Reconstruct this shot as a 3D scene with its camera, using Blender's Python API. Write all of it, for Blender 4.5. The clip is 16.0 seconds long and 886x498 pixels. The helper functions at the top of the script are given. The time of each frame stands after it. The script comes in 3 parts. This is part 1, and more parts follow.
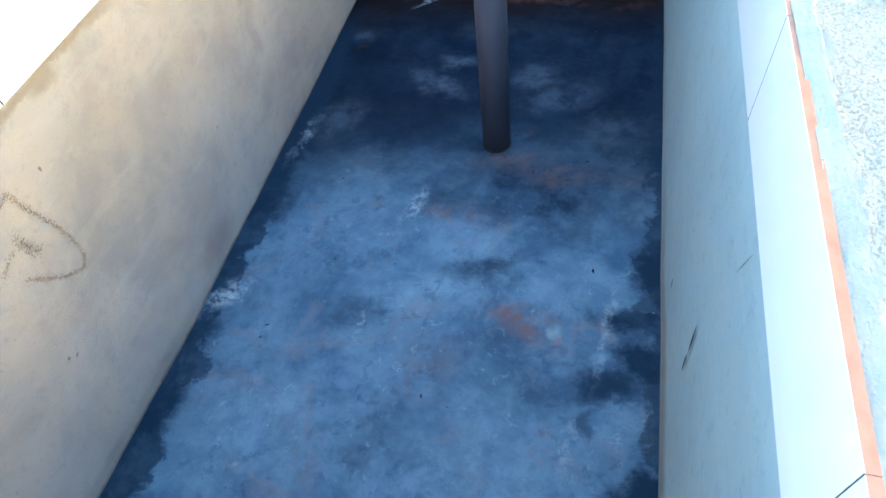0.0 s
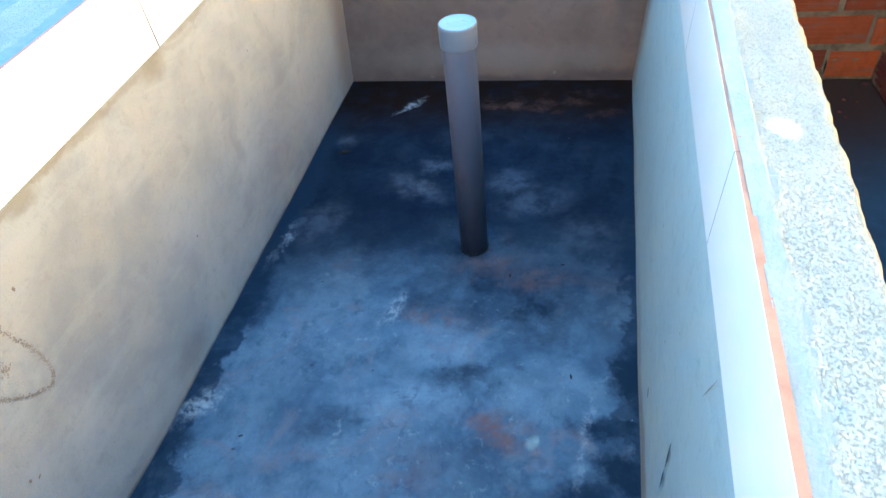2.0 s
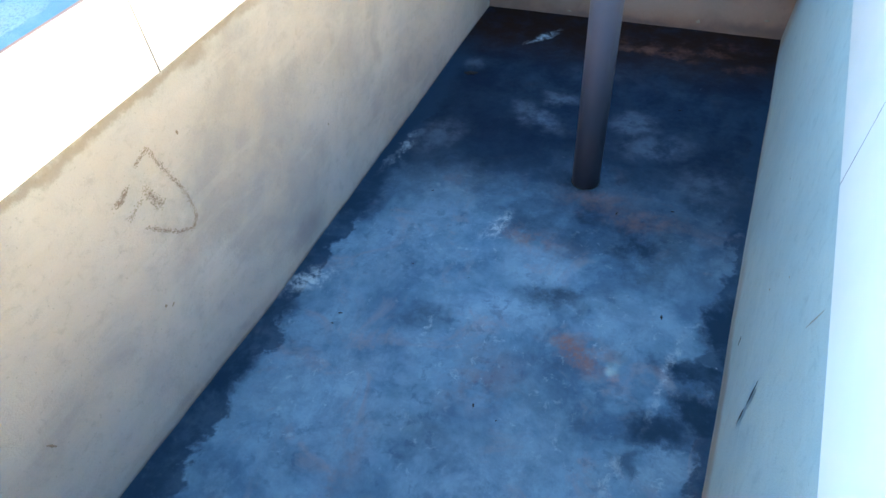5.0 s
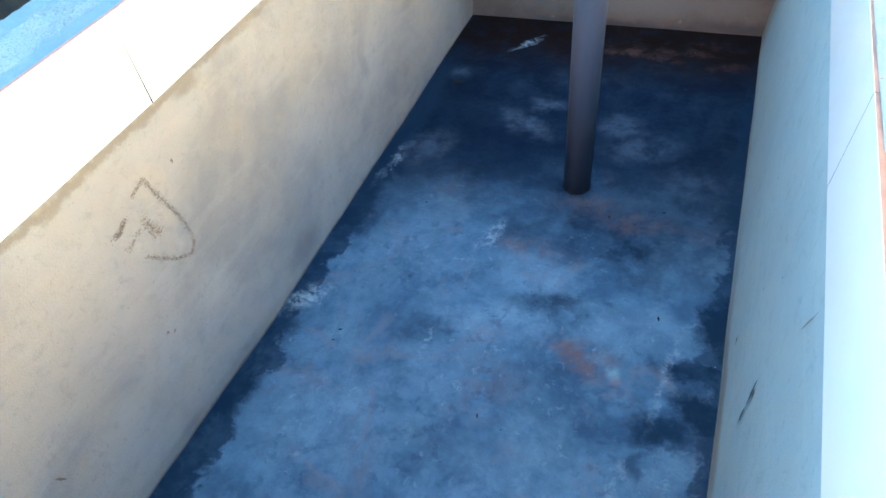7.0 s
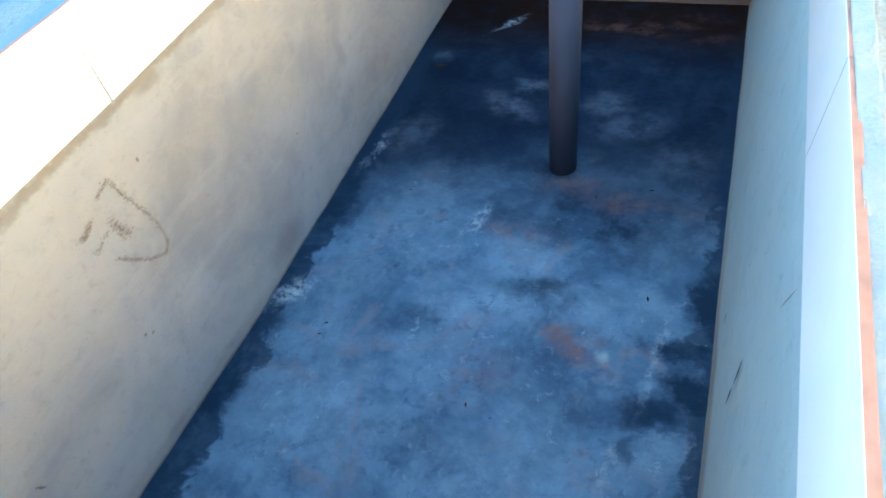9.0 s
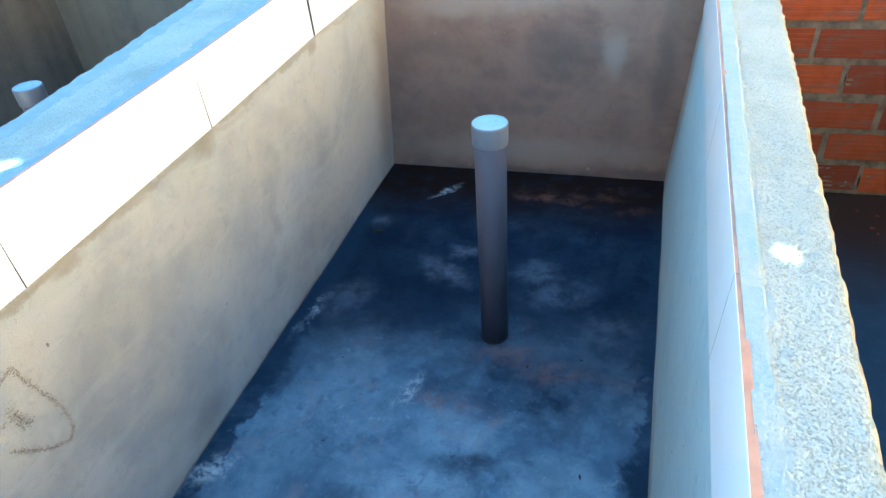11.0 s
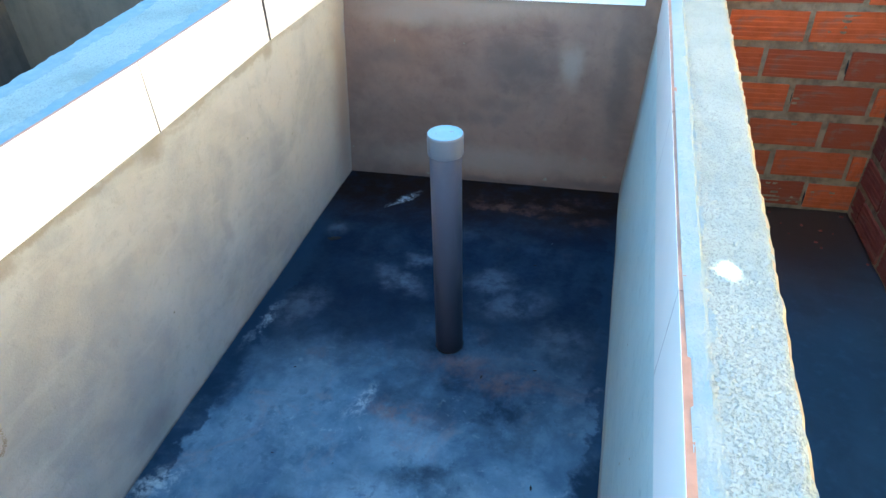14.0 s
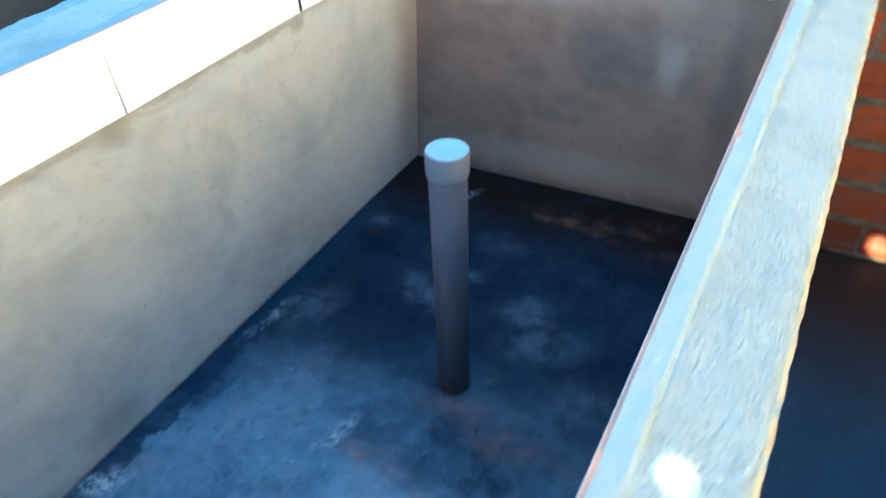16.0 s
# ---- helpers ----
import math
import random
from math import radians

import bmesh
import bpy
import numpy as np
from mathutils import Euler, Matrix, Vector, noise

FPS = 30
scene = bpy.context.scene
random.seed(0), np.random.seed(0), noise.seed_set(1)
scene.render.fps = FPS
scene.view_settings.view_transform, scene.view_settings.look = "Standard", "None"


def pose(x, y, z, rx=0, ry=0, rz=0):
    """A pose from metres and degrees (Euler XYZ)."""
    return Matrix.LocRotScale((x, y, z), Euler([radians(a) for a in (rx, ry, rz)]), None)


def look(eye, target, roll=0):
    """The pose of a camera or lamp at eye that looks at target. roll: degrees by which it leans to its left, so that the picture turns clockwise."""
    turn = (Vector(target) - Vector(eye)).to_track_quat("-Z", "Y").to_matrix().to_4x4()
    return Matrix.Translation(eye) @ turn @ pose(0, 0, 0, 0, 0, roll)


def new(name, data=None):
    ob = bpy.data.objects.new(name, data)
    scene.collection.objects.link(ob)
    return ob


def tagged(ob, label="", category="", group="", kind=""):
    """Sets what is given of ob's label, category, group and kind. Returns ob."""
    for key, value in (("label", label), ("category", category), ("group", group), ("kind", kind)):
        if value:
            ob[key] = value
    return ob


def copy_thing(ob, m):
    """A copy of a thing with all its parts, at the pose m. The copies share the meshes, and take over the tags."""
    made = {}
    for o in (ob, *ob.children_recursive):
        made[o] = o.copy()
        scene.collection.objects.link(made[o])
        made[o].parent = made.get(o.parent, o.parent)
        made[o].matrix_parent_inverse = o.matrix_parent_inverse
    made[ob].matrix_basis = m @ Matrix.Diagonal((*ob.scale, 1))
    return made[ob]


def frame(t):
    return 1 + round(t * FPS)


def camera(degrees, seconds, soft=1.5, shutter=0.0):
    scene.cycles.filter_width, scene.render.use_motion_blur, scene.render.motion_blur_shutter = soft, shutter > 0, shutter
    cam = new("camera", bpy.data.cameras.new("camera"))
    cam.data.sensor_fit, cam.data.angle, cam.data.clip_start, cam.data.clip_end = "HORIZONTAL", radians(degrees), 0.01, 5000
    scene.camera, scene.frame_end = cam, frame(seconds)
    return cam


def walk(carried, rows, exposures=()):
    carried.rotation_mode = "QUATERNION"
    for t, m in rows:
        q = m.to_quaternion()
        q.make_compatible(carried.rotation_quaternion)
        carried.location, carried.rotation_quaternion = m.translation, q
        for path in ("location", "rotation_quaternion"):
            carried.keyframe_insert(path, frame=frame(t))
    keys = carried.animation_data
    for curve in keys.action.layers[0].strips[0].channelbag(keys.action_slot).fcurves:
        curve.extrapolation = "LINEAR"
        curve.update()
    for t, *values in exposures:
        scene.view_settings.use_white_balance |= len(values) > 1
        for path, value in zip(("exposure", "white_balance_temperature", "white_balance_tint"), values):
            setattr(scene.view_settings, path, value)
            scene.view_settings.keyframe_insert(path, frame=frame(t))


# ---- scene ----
cam = camera(68.0, 16.0, shutter=0.5)
PATH = [
    (0, (0.269, -1.459, 1.348), (-0.147, -0.241, -0.182), -10.1),
    (0.5, (0.277, -1.446, 1.358), (-0.158, -0.232, -0.171), -11.4),
    (1, (0.279, -1.453, 1.36), (-0.183, -0.221, -0.146), -12.2),
    (1.5, (0.293, -1.437, 1.369), (-0.172, -0.173, -0.109), -11.9),
    (2, (0.293, -1.422, 1.394), (-0.1, -0.01, 0.033), -8.1),
    (2.2, (0.303, -1.423, 1.378), (-0.1, -0.005, 0.026), -8.4),
    (2.5, (0.299, -1.429, 1.388), (-0.1, -0.027, 0.019), -8.2),
    (3, (0.271, -1.499, 1.353), (-0.214, -0.219, -0.105), -8.1),
    (3.5, (0.28, -1.51, 1.35), (-0.265, -0.265, -0.118), -8.8),
    (4, (0.285, -1.514, 1.354), (-0.28, -0.28, -0.114), -8.7),
    (4.5, (0.278, -1.533, 1.371), (-0.342, -0.283, -0.062), -7.6),
    (4.7, (0.275, -1.539, 1.371), (-0.357, -0.303, -0.068), -6.4),
    (6.8, (0.272, -1.537, 1.39), (-0.336, -0.304, -0.063), -7.9),
    (7, (0.266, -1.535, 1.398), (-0.348, -0.289, -0.041), -8.5),
    (7.4, (0.281, -1.532, 1.387), (-0.369, -0.296, -0.045), -9.3),
    (7.5, (0.275, -1.536, 1.396), (-0.37, -0.298, -0.037), -9.3),
    (8, (0.284, -1.532, 1.384), (-0.342, -0.301, -0.062), -9.6),
    (8.2, (0.29, -1.527, 1.376), (-0.341, -0.306, -0.077), -9.8),
    (8.5, (0.289, -1.522, 1.381), (-0.34, -0.306, -0.076), -10.8),
    (9, (0.305, -1.495, 1.375), (-0.312, -0.285, -0.093), -11.5),
    (9.5, (0.344, -1.416, 1.412), (-0.263, -0.074, 0.059), -11.1),
    (9.6, (0.347, -1.407, 1.412), (-0.251, -0.045, 0.075), -10.3),
    (9.7, (0.344, -1.41, 1.436), (-0.232, -0.001, 0.14), -9.1),
    (11.8, (0.334, -1.451, 1.442), (-0.133, 0.099, 0.267), -3.7),
    (12, (0.33, -1.463, 1.421), (-0.139, 0.014, 0.157), -2.1),
    (12.4, (0.342, -1.45, 1.375), (-0.13, -0.019, 0.06), -1.5),
    (12.5, (0.329, -1.459, 1.4), (-0.122, -0.025, 0.081), -1.5),
    (13, (0.334, -1.434, 1.41), (-0.075, 0.041, 0.123), -1.5),
    (13.4, (0.346, -1.43, 1.419), (-0.066, 0.063, 0.154), -1.7),
    (13.5, (0.337, -1.416, 1.416), (-0.072, 0.101, 0.178), -1.9),
    (14, (0.354, -1.411, 1.445), (-0.051, 0.162, 0.278), -2.4),
    (14.5, (0.35, -1.408, 1.441), (-0.047, 0.158, 0.263), -2.6),
    (15, (0.374, -1.407, 1.44), (-0.062, 0.112, 0.213), -2.3),
    (15.2, (0.412, -1.377, 1.444), (-0.055, 0.099, 0.177), -2.4),
    (15.5, (0.432, -1.267, 1.399), (-0.121, 0.151, 0.101), -4.1),
    (16, (0.553, -0.983, 1.395), (-0.215, 0.381, 0.151), -3.2),
]
walk(cam, [(t, look(eye, target, roll)) for t, eye, target, roll in PATH],
     [(0, 4.17, 6270, -4), (4.5, 4.11, 6100, -5), (9.5, 4.02, 6080, -6), (12, 3.83, 5820, -9), (14.5, 3.83, 5820, -8), (15.2, 3.82, 5650, -12), (16, 3.80, 5550, -12)])

# ---- world, sun, exposure ----
SUN_DIR = Vector((-0.20, -0.635, 0.743)).normalized()
world = bpy.data.worlds.new("world")
scene.world = world
world.use_nodes = True
wn = world.node_tree
sky = wn.nodes.new("ShaderNodeTexSky")
sky.sky_type = "NISHITA"
sky.sun_disc = False
sky.sun_elevation = math.asin(SUN_DIR.z)
sky.sun_rotation = math.atan2(SUN_DIR.x, SUN_DIR.y)
sky.dust_density = 0.2
sky.ozone_density = 2.0
wn.nodes["Background"].inputs["Strength"].default_value = 0.05
wn.links.new(sky.outputs["Color"], wn.nodes["Background"].inputs["Color"])
sun_data = bpy.data.lights.new("sun", "SUN")
sun_data.energy = 5.0
sun_data.angle = radians(0.25)
sun_data.color = (1.0, 0.88, 0.70)
sun = new("sun", sun_data)
sun.matrix_world = look(SUN_DIR * 20, (0, 0, 0))


# ---- materials ----
class Mat:
    """A small node builder round one Principled surface."""

    def __init__(self, name, rough=0.8, spec=0.4):
        self.m = bpy.data.materials.new(name)
        self.m.use_nodes = True
        self.t = self.m.node_tree
        self.bsdf = self.t.nodes["Principled BSDF"]
        self.bsdf.inputs["Roughness"].default_value = rough
        self.bsdf.inputs["Specular IOR Level"].default_value = spec
        self.co = self.t.nodes.new("ShaderNodeTexCoord").outputs["Object"]

    def put(self, socket, value):
        if isinstance(value, bpy.types.NodeSocket):
            self.t.links.new(value, socket)
        elif isinstance(value, (tuple, list)) and len(value) == 3 and socket.type == "RGBA":
            socket.default_value = (*value, 1)
        else:
            socket.default_value = value

    def noise(self, scale, detail=4, rough=0.55, dist=0.0, stretch=(1, 1, 1), shift=(0, 0, 0)):
        mp = self.t.nodes.new("ShaderNodeMapping")
        mp.inputs["Scale"].default_value = stretch
        mp.inputs["Location"].default_value = shift
        self.t.links.new(self.co, mp.inputs["Vector"])
        n = self.t.nodes.new("ShaderNodeTexNoise")
        n.inputs["Scale"].default_value = scale
        n.inputs["Detail"].default_value = detail
        n.inputs["Roughness"].default_value = rough
        n.inputs["Distortion"].default_value = dist
        self.t.links.new(mp.outputs["Vector"], n.inputs["Vector"])
        return n.outputs["Fac"]

    def cells(self, scale, stretch=(1, 1, 1)):
        mp = self.t.nodes.new("ShaderNodeMapping")
        mp.inputs["Scale"].default_value = stretch
        self.t.links.new(self.co, mp.inputs["Vector"])
        n = self.t.nodes.new("ShaderNodeTexVoronoi")
        n.inputs["Scale"].default_value = scale
        self.t.links.new(mp.outputs["Vector"], n.inputs["Vector"])
        return n.outputs["Distance"]

    def span(self, value, a, b, c=0.0, d=1.0):
        n = self.t.nodes.new("ShaderNodeMapRange")
        n.interpolation_type = "SMOOTHSTEP"
        for k, v in zip(("Value", "From Min", "From Max", "To Min", "To Max"), (value, a, b, c, d)):
            self.put(n.inputs[k], v)
        return n.outputs["Result"]

    def calc(self, op, a, b=0.0, c=0.0):
        n = self.t.nodes.new("ShaderNodeMath")
        n.operation = op
        for i, v in enumerate((a, b, c)):
            self.put(n.inputs[i], v)
        return n.outputs[0]

    def mix(self, fac, a, b, how="MIX"):
        n = self.t.nodes.new("ShaderNodeMix")
        n.data_type, n.blend_type = "RGBA", how
        self.put(n.inputs["Factor"], fac)
        self.put(n.inputs[6], a)
        self.put(n.inputs[7], b)
        return n.outputs[2]

    def wobble(self, amount=0.05, scale=7.0):
        """Object coordinates pushed about by noise, for ragged stains."""
        n = self.t.nodes.new("ShaderNodeTexNoise")
        n.inputs["Scale"].default_value = scale
        self.t.links.new(self.co, n.inputs["Vector"])
        n.inputs["Detail"].default_value = 8
        n.inputs["Roughness"].default_value = 0.68
        s = self.t.nodes.new("ShaderNodeVectorMath")
        s.operation = "SUBTRACT"
        self.t.links.new(n.outputs["Color"], s.inputs[0])
        s.inputs[1].default_value = (0.5, 0.5, 0.5)
        a = self.t.nodes.new("ShaderNodeVectorMath")
        a.operation = "MULTIPLY_ADD"
        self.t.links.new(s.outputs[0], a.inputs[0])
        a.inputs[1].default_value = (amount * 2,) * 3
        self.t.links.new(self.co, a.inputs[2])
        return a.outputs[0]

    def stain(self, where, spot, soft=0.75):
        """A ragged patch: centre (a, b, c), radii, turn in degrees; 1 inside, 0 outside."""
        (cx, cy, cz), (rx, ry, rz), turn, gain = spot
        mp = self.t.nodes.new("ShaderNodeMapping")
        mp.vector_type = "TEXTURE"
        mp.inputs["Location"].default_value = (cx, cy, cz)
        mp.inputs["Rotation"].default_value = (0, 0, radians(turn))
        mp.inputs["Scale"].default_value = (rx, ry, rz)
        self.t.links.new(where, mp.inputs["Vector"])
        ln = self.t.nodes.new("ShaderNodeVectorMath")
        ln.operation = "LENGTH"
        self.t.links.new(mp.outputs[0], ln.inputs[0])
        return self.span(ln.outputs["Value"], 1.0 + soft * 0.5, 1.0 - soft, 0.0, gain)

    def stains(self, where, spots, soft=0.75):
        total = None
        for s in spots:
            v = self.stain(where, s, soft)
            total = v if total is None else self.calc("MAXIMUM", total, v)
        return total

    def done(self, color, bump=None, strength=0.3, dist=0.01, rough=None):
        self.put(self.bsdf.inputs["Base Color"], color)
        if rough is not None:
            self.put(self.bsdf.inputs["Roughness"], rough)
        if bump is not None:
            b = self.t.nodes.new("ShaderNodeBump")
            b.inputs["Strength"].default_value = strength
            b.inputs["Distance"].default_value = dist
            self.put(b.inputs["Height"], bump)
            self.t.links.new(b.outputs["Normal"], self.bsdf.inputs["Normal"])
        return self.m


def plaster(name, base, dark, warm, stretch=(1, 1, 1), extra=None):
    """Trowelled sand-and-cement render, mottled and a little dirty."""
    k = Mat(name, 0.82, 0.25)
    big = k.span(k.noise(2.6, 5, 0.6, 0.6, stretch), 0.36, 0.68)
    mid = k.span(k.noise(11, 5, 0.6, 0.3), 0.38, 0.7)
    c = k.mix(big, base, dark)
    c = k.mix(k.calc("MULTIPLY", mid, 0.45), c, warm)
    pits = k.span(k.noise(110, 3, 0.6), 0.63, 0.72)
    c = k.mix(k.calc("MULTIPLY", pits, 0.35), c, tuple(v * 0.45 for v in base))
    blot = k.span(k.noise(30, 6, 0.7, 0.5), 0.5, 0.72)
    c = k.mix(k.calc("MULTIPLY", blot, 0.45), c, tuple(v * 0.62 for v in base))
    trowel = k.span(k.noise(5, 4, 0.6, 1.5, (1, 0.5, 2.2)), 0.52, 0.6)
    c = k.mix(k.calc("MULTIPLY", trowel, 0.13), c, tuple(min(1, v * 1.25) for v in base))
    sand = k.noise(330, 2, 0.6)
    c = k.mix(k.calc("MULTIPLY", sand, 0.22), c, tuple(min(1, v * 1.5) for v in base))
    if extra:
        c = extra(k, c)
    h = k.calc("ADD", k.calc("MULTIPLY", k.noise(60, 5, 0.6), 0.7), k.calc("MULTIPLY", sand, 0.4))
    return k.done(c, h, 0.45, 0.006)


def left_dirt_tones(k, c):
    w = k.wobble(0.05, 6)
    low = k.stains(w, [((-0.694, -0.902, 0.018), (0.2, 0.5, 0.03), 0, 0.4), ((-0.690, -0.477, 0.070), (0.2, 0.10, 0.07), 0, 0.8),
                       ((-0.695, 0.109, -0.001), (0.2, 0.5, 0.03), 0, 0.4), ((-0.669, 0.014, 0.363), (0.2, 0.03, 0.05), 0, 0.5)])
    c = k.mix(k.calc("MULTIPLY", low, 0.6), c, (0.16, 0.15, 0.15))
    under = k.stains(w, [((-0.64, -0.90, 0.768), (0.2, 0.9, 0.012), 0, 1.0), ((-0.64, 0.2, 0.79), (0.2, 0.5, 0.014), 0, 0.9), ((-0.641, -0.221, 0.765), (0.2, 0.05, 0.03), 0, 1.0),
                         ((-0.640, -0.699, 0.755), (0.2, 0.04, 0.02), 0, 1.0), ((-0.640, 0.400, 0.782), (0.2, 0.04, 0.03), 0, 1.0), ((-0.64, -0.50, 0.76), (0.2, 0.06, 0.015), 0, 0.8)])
    # Thin dark line along the foot of the wall.
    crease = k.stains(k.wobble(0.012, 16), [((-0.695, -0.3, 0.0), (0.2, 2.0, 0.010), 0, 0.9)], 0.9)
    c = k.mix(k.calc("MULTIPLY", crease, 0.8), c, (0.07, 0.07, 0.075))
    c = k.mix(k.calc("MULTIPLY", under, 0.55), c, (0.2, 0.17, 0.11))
    # Browner towards the back corner.
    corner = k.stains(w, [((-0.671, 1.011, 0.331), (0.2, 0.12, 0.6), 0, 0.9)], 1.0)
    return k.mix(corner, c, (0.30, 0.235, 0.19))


def back_dirt_light(k, c):
    w = k.wobble(0.06, 5)
    # Pale patches; the two near the top paint in warm light from above.
    pale = k.stains(w, [((0.251, 1.062, 0.53), (0.045, 0.3, 0.09), 0, 0.8), ((-0.371, 1.062, 0.714), (0.25, 0.3, 0.06), 0, 0.7),
                        ((-0.073, 1.062, 0.107), (0.5, 0.3, 0.07), 0, 0.6), ((-0.185, 1.062, 0.756), (0.5, 0.3, 0.07), 0, 0.7)])
    c = k.mix(pale, c, (0.31, 0.245, 0.20))
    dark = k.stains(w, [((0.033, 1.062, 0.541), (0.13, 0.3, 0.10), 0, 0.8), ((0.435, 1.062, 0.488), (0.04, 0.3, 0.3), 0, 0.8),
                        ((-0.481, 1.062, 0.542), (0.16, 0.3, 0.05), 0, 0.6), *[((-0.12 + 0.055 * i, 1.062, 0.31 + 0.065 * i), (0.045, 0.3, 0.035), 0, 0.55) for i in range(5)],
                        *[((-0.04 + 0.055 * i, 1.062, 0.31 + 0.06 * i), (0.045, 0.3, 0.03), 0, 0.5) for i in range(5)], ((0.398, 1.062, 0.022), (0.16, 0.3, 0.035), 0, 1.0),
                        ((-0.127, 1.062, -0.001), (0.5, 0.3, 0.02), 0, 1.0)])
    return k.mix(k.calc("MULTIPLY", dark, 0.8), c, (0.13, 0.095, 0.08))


def right_dirt_tones(k, c):
    w = k.wobble(0.05, 7)
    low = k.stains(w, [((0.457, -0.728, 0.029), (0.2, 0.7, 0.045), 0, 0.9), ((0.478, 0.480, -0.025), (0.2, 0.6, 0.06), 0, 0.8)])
    # Browner towards the back corner here too.
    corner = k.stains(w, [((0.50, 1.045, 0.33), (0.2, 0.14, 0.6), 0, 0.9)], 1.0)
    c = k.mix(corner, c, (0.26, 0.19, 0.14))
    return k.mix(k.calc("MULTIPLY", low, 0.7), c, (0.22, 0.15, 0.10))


M_left = plaster("plaster_left", (0.395, 0.395, 0.37), (0.27, 0.275, 0.27), (0.415, 0.385, 0.33), extra=left_dirt_tones)
M_right = plaster("plaster_right", (0.325, 0.405, 0.405), (0.29, 0.365, 0.37), (0.345, 0.40, 0.38), extra=right_dirt_tones)
M_back = plaster("plaster_back", (0.225, 0.142, 0.108), (0.15, 0.095, 0.073), (0.25, 0.165, 0.125), extra=back_dirt_light)
M_grey = plaster("plaster_grey", (0.105, 0.095, 0.078), (0.06, 0.056, 0.05), (0.13, 0.11, 0.085), (3, 3, 0.5))


def top_cement(name, lo, hi, smooth, rims):
    """Sandy, pitted cement on a wall top, trowelled smooth along its rims: (slope, offset, way, width) of each rim line."""
    k = Mat(name, 0.9, 0.2)
    c = k.mix(k.span(k.noise(6, 4), 0.35, 0.7), hi, lo)
    pit = k.span(k.noise(300, 5, 0.68, 0.3, (1, 0.75, 1)), 0.50, 0.62)
    xyz = k.t.nodes.new("ShaderNodeSeparateXYZ")
    k.t.links.new(k.co, xyz.inputs[0])
    rag = k.calc("MULTIPLY", k.calc("SUBTRACT", k.noise(14, 7, 0.68, 0.3), 0.5), 0.06)
    rim = None
    for slope, offset, way, width in rims:
        d = k.calc("SUBTRACT", xyz.outputs["X"], k.calc("MULTIPLY_ADD", xyz.outputs["Y"], slope, offset))
        d = k.calc("MULTIPLY_ADD", d, way, rag)
        v = k.span(d, width + 0.003, width - 0.003)
        rim = v if rim is None else k.calc("MAXIMUM", rim, v)
    pit = k.calc("MULTIPLY", pit, k.calc("SUBTRACT", 1.0, k.calc("MULTIPLY", rim, 0.85)))
    c = k.mix(k.calc("MULTIPLY", pit, 0.37), c, tuple(v * 0.36 for v in lo))
    c = k.mix(k.calc("MULTIPLY", rim, k.span(k.noise(35, 5), 0.25, 0.6, 0.6, 1)), c, smooth)
    h = k.calc("SUBTRACT", k.noise(140, 5, 0.65), k.calc("MULTIPLY", pit, 1.2))
    h = k.calc("ADD", h, k.calc("MULTIPLY", rim, 0.5))
    return k.done(c, h, 0.7, 0.006)


